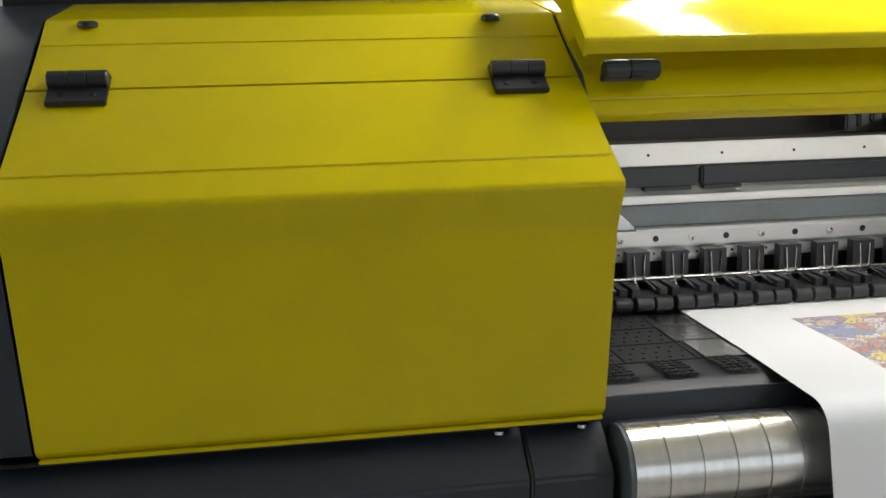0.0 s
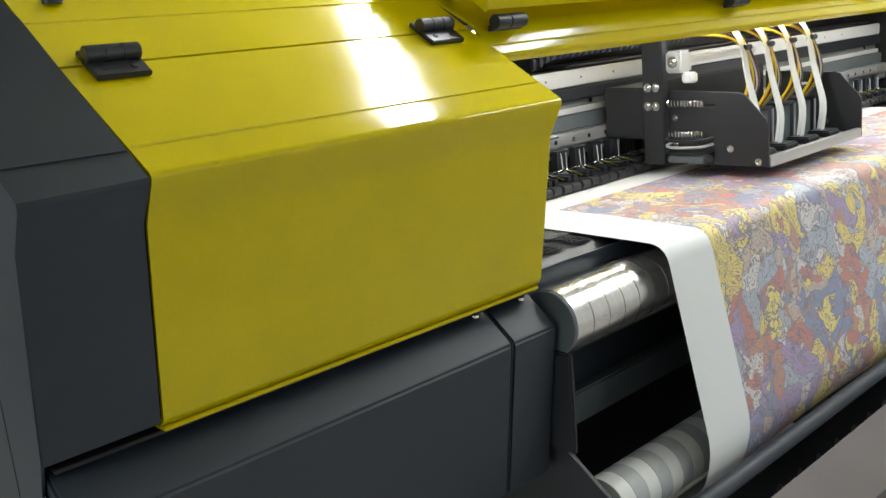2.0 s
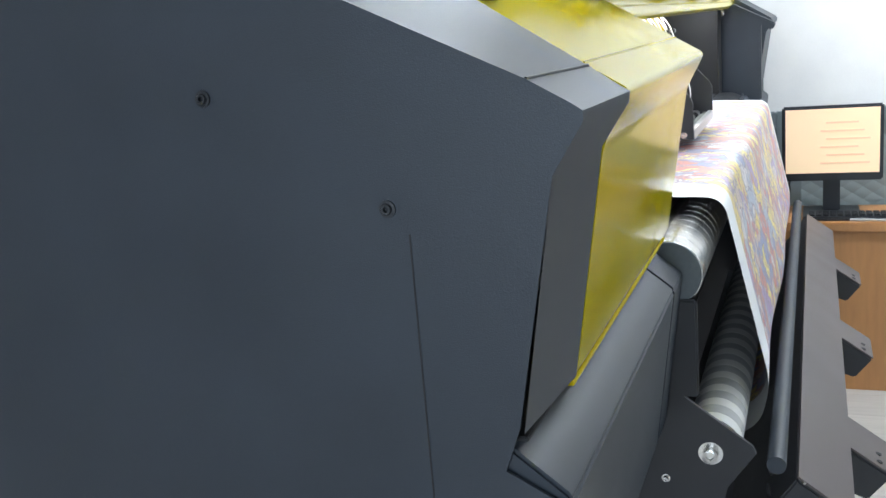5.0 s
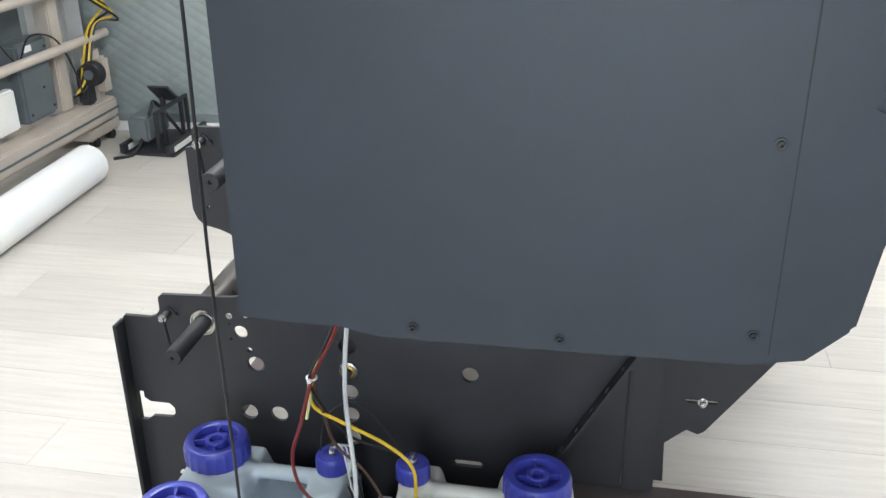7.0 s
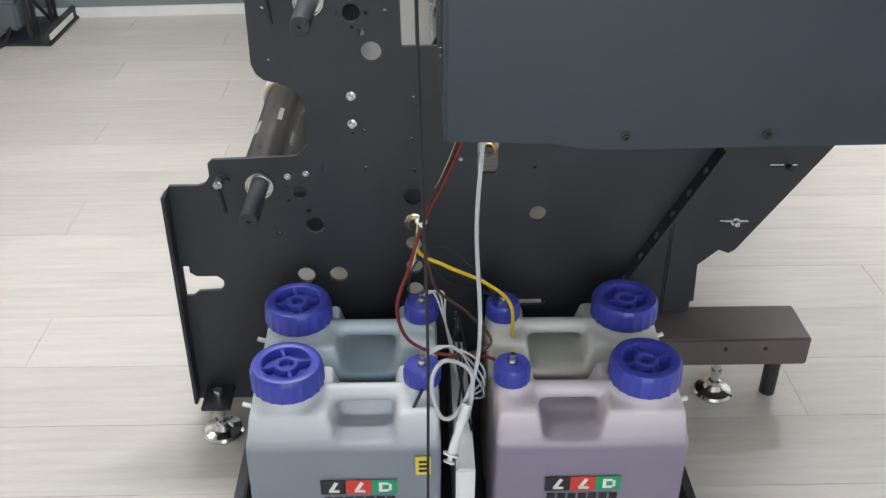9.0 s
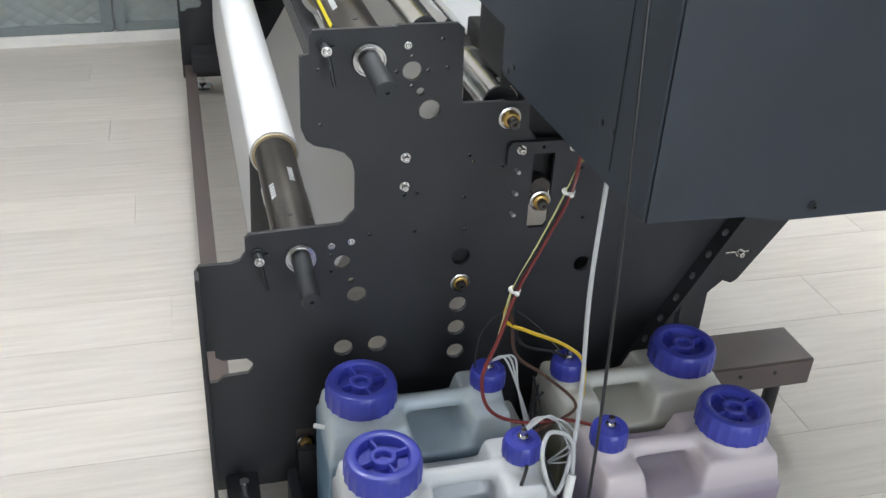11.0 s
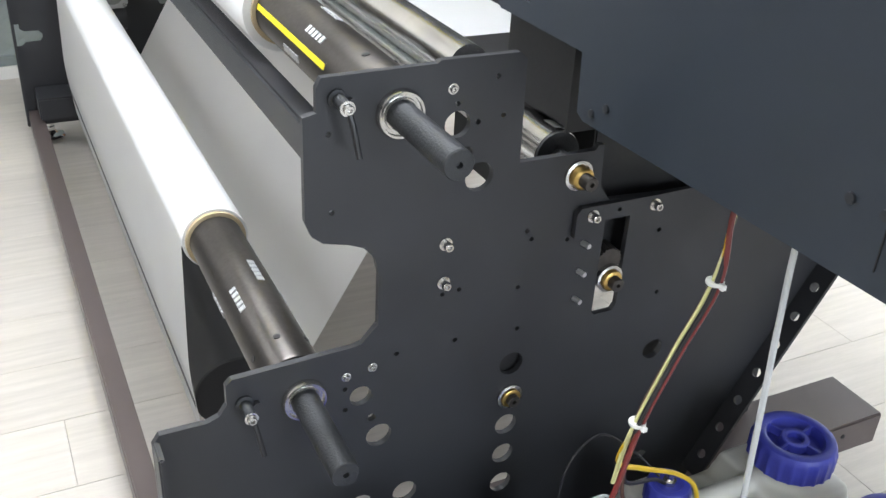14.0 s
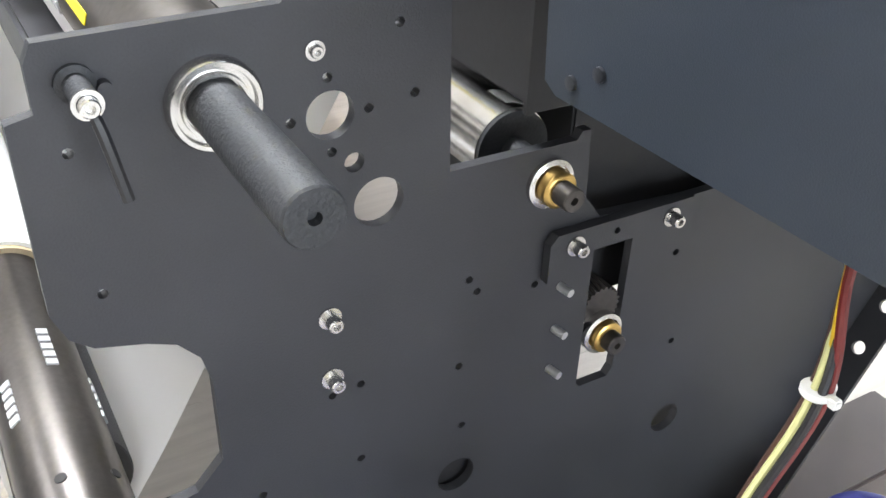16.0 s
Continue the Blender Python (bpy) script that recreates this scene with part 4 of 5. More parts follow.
def build_gantry():
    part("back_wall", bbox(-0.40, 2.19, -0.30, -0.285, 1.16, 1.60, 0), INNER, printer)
    x0, x1 = -0.10, 2.20
    beam = part("gantry_beam", bbox(x0, x1, -0.396, -0.31, 1.215, 1.375, 0.002), RAILG, printer, "grey aluminium gantry beam")
    wr = part("white_rail", bbox(x0, x1, -0.408, -0.396, 1.347, 1.378, 0.002), RAILW, beam, "silver-white aluminium rail")
    for i in range(17):
        part("rail_hole", cyl(bmesh.new(), (0.21 + i * 0.108, -0.4084, 1.362), (0.21 + i * 0.108, -0.4078, 1.362), 0.0022, 8), INNER, wr)
    for a, b in ((x0, 0.392), (0.396, x1)):
        part("black_cover_strip", bbox(a, b, -0.412, -0.397, 1.318, 1.345, 0.003), PLASTIC, beam)
        part("cover_tab", bbox(b - 0.08 if b < 1 else a + 0.004, b - 0.01 if b < 1 else a + 0.06, -0.411, -0.398, 1.312, 1.3175, 0.001), PLASTIC, beam)
    for i in range(6):
        sx = 0.455 + i * 0.33
        for z in (1.3135, 1.291):
            s = part("rail_screw", lathe(bmesh.new(), [(0.006, 0), (0.006, 0.004), (0.003, 0.0045)], (0, 0, 0), "z", 12), STEEL, beam)
            s.location, s.rotation_euler = (sx, -0.398, z), (radians(90), 0, 0)
    part("silver_strip", bbox(x0, x1, -0.405, -0.397, 1.293, 1.304, 0.001), RAILW, beam)
    part("dark_strip", bbox(x0, x1, -0.415, -0.397, 1.263, 1.292, 0.002), SLATE, beam)
    guide = part("linear_guide", bbox(x0, x1, -0.434, -0.397, 1.236, 1.262, 0.003), ALU, beam, "machined aluminium linear guide with bolt holes")
    part("guide_foot", bbox(x0, x1, -0.428, -0.397, 1.216, 1.2355, 0.002), ALU, beam)
    for i in range(38):
        gx = 0.218 + i * 0.0515
        if i % 2:
            b = part("guide_bolt", lathe(bmesh.new(), [(0.0046, 0), (0.0046, 0.003), (0.002, 0.0035), (0.0018, 0.001)], (0, 0, 0), "z", 10), STEEL, guide)
            b.location, b.rotation_euler = (gx, -0.434, 1.249), (radians(90), 0, 0)
        else:
            part("guide_hole", cyl(bmesh.new(), (gx, -0.4346, 1.249), (gx, -0.434, 1.249), 0.0044, 12), INNER, guide)
        for k in (-0.012, 0, 0.012):
            part("tapped_hole", cyl(bmesh.new(), (gx + k, -0.4286, 1.227), (gx + k, -0.4281, 1.227), 0.0022 if k else 0.0016, 8), INNER, guide)
    # cable chain lying behind the rail
    ch = part("cable_chain", bbox(0.72, 2.15, -0.395, -0.335, 1.382, 1.386, 0), PLASTIC, printer, "black plastic cable chain")
    pts = [(0.62 + 0.02 * i, 1.396 + 0.018 * math.sin(min(1, i / 4) * math.pi / 2)) for i in range(28)]
    for cx, cz in pts:
        part("chain_link", bbox(cx, cx + 0.0175, -0.395, -0.345, cz - 0.012, cz + 0.012, 0.003), PLASTIC, ch)
    # pinch rollers
    pr = part("pinch_rail", cyl(bmesh.new(), (0.0, -0.455, 1.1985), (2.06, -0.455, 1.1985), 0.0028, 12), CHROME, printer, "row of black pinch rollers on a thin steel rod")
    first = None
    for i in range(35):
        x = 0.178 + i * 0.0553
        if first is None:
            bm = bbox(-0.022, 0.022, -0.512, -0.462, 1.176, 1.186, 0.003)
            box(bm, -0.024, -0.014, -0.50, -0.455, 1.184, 1.196)
            box(bm, 0.014, 0.024, -0.50, -0.455, 1.184, 1.196)
            box(bm, -0.016, 0.016, -0.456, -0.44, 1.196, 1.236)
            arm = part("pinch_arm", bm, PLASTIC, pr)
            bm = bmesh.new()
            for a in (-0.0075, 0.0075):
                cyl(bm, (a, -0.458, 1.232), (a * 0.8, -0.460, 1.200), 0.0013, 6)
                cyl(bm, (a * 0.8, -0.460, 1.200), (a * 1.6, -0.492, 1.190), 0.0016, 6)
            cyl(bm, (-0.010, -0.455, 1.1985), (0.010, -0.455, 1.1985), 0.0048, 10)
            spring = part("spring", bm, CHROME, arm)
            bm = bmesh.new()
            for a in (-0.0245, 0.0015):
                lathe(bm, [(0.0085, a), (0.0098, a + 0.001), (0.0098, a + 0.022), (0.0085, a + 0.023)], (0, -0.513, 1.1785), "x", 16)
            roll = part("roller", bm, RUBBER, arm)
            first = (arm, spring, roll)
            arm.location = (x, 0, 0)
        else:
            a = again(first[0], (x, 0, 0), pr)
            again(first[1], (0, 0, 0), a)
            again(first[2], (0, 0, 0), a)


build_gantry()


def build_carriage():
    t = part("print_carriage", bbox(0.58, 0.974, -0.562, -0.545, 1.20, 1.345, 0.003), INNER, printer, "black print head carriage with loops of ink tubes")
    m = part("mount_plate", bbox(0.558, 0.579, -0.575, -0.530, 1.188, 1.425, 0.002), BLACK, t, "black upright mounting plate on the linear guide")
    for y, z in ((-0.56, 1.30), (-0.56, 1.335), (-0.542, 1.30), (-0.542, 1.335)):
        screw(0.558, y, z, m, 0.0055, 0.006)
    part("slider_block", bbox(0.562, 0.70, -0.5295, -0.437, 1.236, 1.335, 0.003), BLACK, t)
    side = [(-0.565, 1.189), (-0.774, 1.189), (-0.774, 1.262), (-0.768, 1.275), (-0.728, 1.318), (-0.718, 1.322), (-0.565, 1.328)]
    for x in (0.583, 0.974):
        s = part("carriage_side", bev(cut_plate(side, [rect(-0.67, -0.645, 1.296, 1.302)], x, 0.005), 0.0008, 1), BLACK, t)
        for y, z in ((-0.755, 1.198), (-0.585, 1.225), (-0.585, 1.275), (-0.70, 1.22)):
            screw(x, y, z, s, 0.0042, 0.003)
    part("front_skirt", bbox(0.5885, 0.9735, -0.775, -0.763, 1.188, 1.207, 0.001), ALU, t, "bare aluminium front edge")
    part("head_plate", bbox(0.5885, 0.9735, -0.762, -0.565, 1.192, 1.199, 0.001), RAILG, t)
    b = part("bearing_block", bbox(0.545, 0.582, -0.625, -0.590, 1.362, 1.402, 0.004), ALU, t, "cast aluminium bearing block")
    screw(0.545, -0.607, 1.382, b, 0.007, 0.005)
    part("block_foot", bbox(0.562, 0.584, -0.636, -0.613, 1.342, 1.3615, 0.003), RAILW, t)
    part("top_bar", bbox(0.5825, 0.84, -0.615, -0.601, 1.377, 1.389, 0.002), ALU, t)
    # sensor with bent clear straps low on the side
    sb = part("sensor_block", bbox(0.545, 0.5825, -0.665, -0.59, 1.196, 1.208, 0.002), SLATE, t)
    for k in range(3):
        z = 1.214 + 0.012 * k
        part("sensor_strap", sweep(bmesh.new(), [(0.582, -0.578, z + 0.004), (0.552, -0.585, z), (0.548, -0.61, z - 0.002), (0.552, -0.655, z), (0.582, -0.665, z + 0.002)], 0.0028, 6, 5), PLASTIC if k != 1 else GREY, sb)
    for z in (1.303, 1.245):
        pts = [(0.575 + 0.006 * math.cos(a * 0.9), -0.575 - 0.0010 * a, z + 0.006 * math.sin(a * 0.9)) for a in range(76)]
        part("spring", sweep(bmesh.new(), pts, 0.0012, 5, 1), CHROME, t)
    rng = random.Random(4)
    for i, x in enumerate((0.635, 0.722, 0.812, 0.902)):
        h = part("print_head", bbox(x - 0.026, x + 0.026, -0.750, -0.705, 1.2, 1.213, 0.003), PLASTIC, t)
        cl = part("damper", bbox(x - 0.020, x + 0.024, -0.690, -0.640, 1.2, 1.272, 0.003), SLATE, h, "dark translucent ink damper")
        part("damper_clip", bbox(x - 0.026, x + 0.030, -0.698, -0.634, 1.273, 1.279, 0.002), PLASTIC, cl)
        for px in (-0.024, 0.026):
            part("clip_post", cyl(bmesh.new(), (x + px, -0.697, 1.2), (x + px, -0.697, 1.2725), 0.0022, 8), ALU, cl)
        for k in range(2):
            d = 0.013 * k
            bm = folded(bmesh.new(), rounded([(-0.728 + d, 1.212), (-0.735 + d, 1.262), (-0.705 + d, 1.35), (-0.692 + d, 1.41), (-0.64, 1.462)], 0.03, 6), 0, 0.017, 0.0008)
            for v in bm.verts:
                v.co.x += x - 0.016 + d + 0.16 * max(0.0, v.co.z - 1.25) * (1 if k else 0.6)
            part("ribbon_cable", bm, WHITEP, t, "flat white ribbon cable")
        bm = bbox(x + 0.010, x + 0.034, -0.700, -0.686, 1.392, 1.402, 0.002)
        part("tape_wrap", bm, BLKT, t)
        for k, mat in enumerate((YTUBE, BROWNT, RED, YTUBE, BLKT, CLEAR, BROWNT)):
            e = rng.uniform(-0.006, 0.006)
            w = 0.016 + 0.003 * k
            top = 1.418 + 0.004 * (k % 4) + e
            pts = [(x + 0.002 + 0.003 * k, -0.672, 1.27), (x + w + 0.012, -0.690 - 0.002 * k, 1.318), (x + w + 0.03 + e, -0.682, 1.375), (x + w + 0.012, -0.655 + e, top), (x - 0.04, -0.60, top + 0.014), (x - 0.13 + e, -0.53, 1.43)]
            part("ink_tube", sweep(bmesh.new(), pts, 0.0031 if mat is YTUBE else 0.0024, 6, 6), mat, t)
    t.location.x = 0.222


build_carriage()


def build_far_cabinet():
    P = [(-0.815, 0.95), (-0.815, 1.157), (-0.845, 1.345), (-0.868, 1.380), (-0.866, 1.389), (-0.73, 1.475), (-0.61, 1.552), (-0.45, 1.60), (-0.15, 1.60), (-0.15, 0.95)]
    c = part("far_cabinet", bev(prof(bmesh.new(), P, 2.32, 2.78), 0.004), DARK, printer, "dark end cabinet at the far side")
    part("inner_side", bbox(2.20, 2.318, -0.70, -0.28, 1.10, 1.59, 0.003), INNER, c)
    part("control_strip", bbox(2.40, 2.47, -0.70, -0.62, 1.523, 1.530, 0.001, m=Matrix.Translation((0, 0, -0.02))), PLASTIC, c)
    part("indicator", bbox(2.43, 2.438, -0.652, -0.645, 1.522, 1.528, 0), BLUELED, c, "small lit blue indicator")
    b = part("far_base", bev(prof(bmesh.new(), [(-0.775, 1.140), (-0.833, 1.100), (-0.805, 0.75), (-0.40, 0.75), (-0.40, 1.140)], 2.02, 2.78), 0.004), DARK, printer, "dark base housing at the far side")
    s = part("far_bracket", bbox(2.10, 2.135, -0.84, -0.80, 1.14, 1.40, 0.004), DARK, printer, "dark upright bracket with a slanted top")
    part("bracket_arm", bbox(2.085, 2.15, -0.89, -0.74, -0.012, 0.012, 0.004, m=Matrix.Translation((0, 0, 1.41)) @ Matrix.Translation((0, -0.8, 0)) @ Matrix.Rotation(radians(28), 4, "X") @ Matrix.Translation((0, 0.8, 0))), DARK, s)
    screw(2.318, -0.70, 1.42, c, 0.008, 0.006)


build_far_cabinet()


def build_drying_bar():
    t = thing("drying_bar", "long black-brown drying bar with fan boxes, fixed to the brackets", "dryer")
    Q = [(-0.976, 0.775), (-1.052, 0.719), (-0.983, 0.622), (-0.907, 0.680)]
    part("bar_housing", bev(prof(bmesh.new(), Q, 0.200, 2.04), 0.003), BLACK, t)
    lid = [(-0.976, 0.7755), (-1.0525, 0.7195)]
    # lighter top on a black housing, part of its sheen painted in
    part("top_cover", prof(bmesh.new(), strip_pts(lid[::-1], 0.0035), 0.202, 2.038), BROWN, t, "matt brown-black cover strip, warm sheen put into its colour")
    for i in range(26):
        part("vent_slot", cyl(bmesh.new(), (0.25 + i * 0.068, -0.9365, 0.7292), (0.25 + i * 0.068, -0.933, 0.7285), 0.010, 10), INNER, t)
    part("warning_label", prof(bmesh.new(), strip_pts([(-1.03, 0.7375), (-0.998, 0.760)], 0.001), 1.96, 2.02), TAPE, t, "small yellow sticker")
    for x in (0.44, 1.00, 1.58):
        F = [(-1.045, 0.722), (-1.117, 0.672), (-1.082, 0.628), (-0.998, 0.658)]
        f = part("fan_box", bev(prof(bmesh.new(), F, x, x + 0.13), 0.003), BLACK, t)
        # same lighter top, sheen included in the colour
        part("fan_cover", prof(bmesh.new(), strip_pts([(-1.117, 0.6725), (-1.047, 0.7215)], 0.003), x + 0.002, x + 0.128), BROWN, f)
        for xx in (x + 0.02, x + 0.05):
            part("fan_screw", cyl(bmesh.new(), (xx, -1.098, 0.684), (xx, -1.100, 0.690), 0.005, 10), INNER, f)
    for x in (0.204, 0.215):
        for y, z in ((-0.985, 0.767), (-1.036, 0.731)):
            part("bar_screw", cyl(bmesh.new(), (x, y, z), (x, y - 0.002, z + 0.004), 0.003, 10), STEEL, t)
    part("inner_plate", folded(bmesh.new(), [(-0.92, 0.690), (-0.87, 0.615), (-0.74, 0.60)], 0.16, 1.985, 0.003), BLACK, t, "black plate between the bar and the machine")
    for x in (0.20, 1.975):
        part("support", prof(bmesh.new(), [(-0.93, 0.70), (-0.975, 0.645), (-0.925, 0.57), (-0.86, 0.63)], x - 0.055, x + 0.02), BLACK, t)


build_drying_bar()


def build_shaft_roll(y, z, roll_r, x_roll, label, tape):
    t = thing("paper_roll", label, "paper roll", "rolls on the rear shafts")
    part("shaft", lathe(bmesh.new(), [(0.030, 0.030), (0.0365, 0.031), (0.0378, 0.034), (0.0378, 2.10), (0.03, 2.102)], (0, y, z), "x", 40), SHAFT, t, "gunmetal air expanding shaft")
    part("stub", lathe(bmesh.new(), [(0.0155, 0.030), (0.0155, -0.1315), (0.0145, -0.133), (0.0035, -0.133), (0.003, -0.128)], (0, y, z), "x", 28), STUB, t, "black phosphated shaft stub")
    ring = part("bearing", lathe(bmesh.new(), [(0.0262, 0.0), (0.0262, -0.005), (0.0245, -0.008), (0.0222, -0.008), (0.0215, -0.0045), (0.0188, -0.0045), (0.0182, -0.0075), (0.0166, -0.0075), (0.0162, -0.003)], (0, y, z), "x", 32), STEEL, t)
    for a in range(6):
        th = a * math.pi / 3 + 0.35
        bm = bmesh.new()
        for j in range(5):
            box(bm, 0.185 + 0.011 * j, 0.1925 + 0.011 * j, -0.0045, 0.0045, 0.0365, 0.0392)
        bm.transform(Matrix.Translation((0.02 - 0.05 * (a % 2), y, z)) @ Matrix.Rotation(th, 4, "X"))
        part("grip_lug", bm, GREY, t)
        part("air_screw", cyl(bmesh.new(), (0.075, y + 0.0372 * math.cos(th), z + 0.0372 * math.sin(th)), (0.075, y + 0.0386 * math.cos(th), z + 0.0386 * math.sin(th)), 0.0045, 10), INNER, t)
    if tape:
        bm = bbox(0.12, 0.37, -0.0035, 0.0035, 0.0378, 0.0386, 0)
        bm.transform(Matrix.Translation((0, y, z)) @ Matrix.Rotation(radians(-72), 4, "X"))
        part("tape_strip", bm, TAPE, t, "yellow tape strip on the shaft")
    part("core", lathe_pipe(x_roll - 0.006, 1.93, 0.0382, 0.0435, y, z), CORE, t, "cardboard core")
    bm = lathe_pipe(x_roll, 1.925, 0.0436, roll_r, y, z)
    part("paper", bm, PAPER, t, "smooth white wound paper")
    return t


def lathe_pipe(x0, x1, ri, ro, y, z, seg=56):
    return cyl(bmesh.new(), (x0, y, z), (x1, y, z), ro, seg, ri=ri)


build_shaft_roll(0.167, 0.529, 0.0475, 0.395, "white paper roll on the lower air shaft", False)
build_shaft_roll(0.060, 0.855, 0.0540, 0.380, "white paper roll on the upper air shaft", True)


def sheet(name, line, x0, x1, label, r=0.04):
    q = rounded(line, r, 8)
    bm = bmesh.new()
    a, b = ([bm.verts.new((x, y, z)) for y, z in q] for x in (x0, x1))
    for i in range(len(q) - 1):
        bm.faces.new((a[i], a[i + 1], b[i + 1], b[i]))
    return tagged(part(name, bm, WEB), label, "paper")


sheet("paper_web", [(0.2150, 0.533), (0.222, 0.30), (0.205, 0.13), (0.14, 0.115), (0.05, 0.25), (-0.24, 0.745), (-0.34, 0.80)], 0.400, 1.92, "white paper web hanging in a loop below the rolls")
sheet("paper_web", [(0.06, 0.9095), (-0.022, 0.9095), (-0.165, 0.790), (-0.30, 0.690)], 0.400, 1.92, "white paper web running forward from the upper roll", 0.02)
rod("idler_roller", (0.03, -0.030, 0.886), (2.11, -0.030, 0.886), 0.022, STEEL, printer, 32, "bright steel idler roller")
ir = rod("idler_roller", (0.048, -0.165, 0.757), (2.09, -0.165, 0.757), 0.0305, STEEL, printer, 36, "bright steel idler roller with a small white label")
rod("roller_axle", (0.0, -0.165, 0.757), (0.047, -0.165, 0.757), 0.010, STUB, ir, 20)
rod("end_cap", (0.0445, -0.165, 0.757), (0.0478, -0.165, 0.757), 0.0295, STUB, ir, 32)
bm = bmesh.new()
lathe(bm, [(0.0306, 0.058), (0.0309, 0.0581), (0.0309, 0.082), (0.0306, 0.0821)], (0, -0.165, 0.757), "x", 36)
bmesh.ops.delete(bm, geom=[v for v in bm.verts if v.co.z < 0.757 or v.co.y > -0.160], context="VERTS")
part("roller_label", bm, WHITEP, ir, "white sticker with small dark print")
txt = bpy.data.curves.new("label_text", "FONT")
txt.body, txt.size, txt.extrude = "60", 0.016, 0.0002
to = new("label_text", txt)
dg = bpy.context.evaluated_depsgraph_get()
tm = bpy.data.meshes.new_from_object(to.evaluated_get(dg))
bpy.data.objects.remove(to)
tm.materials.clear()
tm.materials.append(LOGOK)
lt = part("label_text", tm, LOGOK, ir)
lt.matrix_basis = Matrix.Translation((0.065, -0.165, 0.757)) @ Matrix.Rotation(radians(20), 4, "X") @ Matrix.Translation((0, -0.005, 0.0312)) @ Matrix.Rotation(radians(-90), 4, "Z")


# ---------- ink cans ----------
def can_body():
    """A blow-moulded can: rounded box, two raised necks and a handle between them."""
    bm = bmesh.new()
    box(bm, -0.080, 0.080, -0.150, 0.150, 0.030, 0.288)
    for y0, y1, y2, y3 in ((0.004, 0.150, 0.022, 0.142), (-0.150, -0.070, -0.146, -0.084)):
        lo = [bm.verts.new((x, y, 0.26)) for x, y in ((-0.079, y0), (0.079, y0), (0.079, y1), (-0.079, y1))]
        hi = [bm.verts.new((x, y, 0.336)) for x, y in ((-0.062, y2), (0.062, y2), (0.062, y3), (-0.062, y3))]
        bm.faces.new(lo[::-1]), bm.faces.new(hi)
        for i in range(4):
            bm.faces.new((lo[i], lo[(i + 1) % 4], hi[(i + 1) % 4], hi[i]))
    bmesh.ops.recalc_face_normals(bm, faces=bm.faces[:])
    me = bpy.data.meshes.new("tmp")
    for a, b, r0, r1, y in ((0.31, 0.352, 0.058, 0.050, 0.087), (0.31, 0.360, 0.028, 0.024, -0.122)):
        cyl(bm, (0, y, a), (0, y, b), r0, 32, r1)
    cyl(bm, (0, 0.06, 0.330), (0, -0.12, 0.330), 0.0145, 20)
    bm.to_mesh(me)
    bm.free()
    ob = bpy.data.objects.new("tmp", me)
    scene.collection.objects.link(ob)
    md = ob.modifiers.new("r", "REMESH")
    md.mode, md.voxel_size = "VOXEL", 0.0045
    sm = ob.modifiers.new("s", "SMOOTH")
    sm.factor, sm.iterations = 0.5, 14
    d = bpy.context.evaluated_depsgraph_get()
    out = bpy.data.meshes.new_from_object(ob.evaluated_get(d))
    bpy.data.objects.remove(ob)
    out.name = "can_body"
    for p in out.polygons:
        p.use_smooth = True
    return out


def build_cap(r, h, big):
    """A ribbed screw cap turned as one piece; the big one has a shallow well with a hub and spokes."""
    if big:
        line = [(0.97, 0), (1.0, 0.05), (1.0, 0.72), (0.975, 0.90), (0.94, 0.98), (0.90, 1.0), (0.73, 1.0), (0.69, 0.97), (0.66, 0.66), (0.645, 0.63), (0.36, 0.63), (0.345, 0.66), (0.335, 0.90), (0.31, 0.94), (0.23, 0.94), (0.20, 0.90), (0.19, 0.70), (0.05, 0.70)]
    else:
        line = [(0.97, 0), (1.0, 0.05), (1.0, 0.74), (0.97, 0.90), (0.90, 1.0), (0.62, 1.0), (0.58, 0.97), (0.30, 0.97)]
    n = 22 if big else 16
    seg = n * 6
    bm = bmesh.new()
    rings = []
    for k, hh in line:
        ring = []
        for i in range(seg):
            a = 2 * math.pi * i / seg
            rr, zz = k * r, hh * h
            if k > 0.99 and i % 6 < 2:
                rr *= 1.028
            if big and 0.34 < k < 0.68 and hh < 0.7 and (i % (seg // 4)) < 4:
                zz = 0.90 * h
            ring.append(bm.verts.new((rr * math.cos(a), rr * math.sin(a), zz)))
        rings.append(ring)
    for a, b in zip(rings, rings[1:]):
        for i in range(seg):
            j = (i + 1) % seg
            bm.faces.new((a[i], a[j], b[j], b[i]))
    bm.faces.new(rings[0][::-1])
    bm.faces.new(rings[-1])
    return mesh_of("cap", bm, BLUE)


CAN, CAP_BIG, CAP_SMALL = can_body(), build_cap(0.0555, 0.040, True), build_cap(0.0285, 0.031, False)


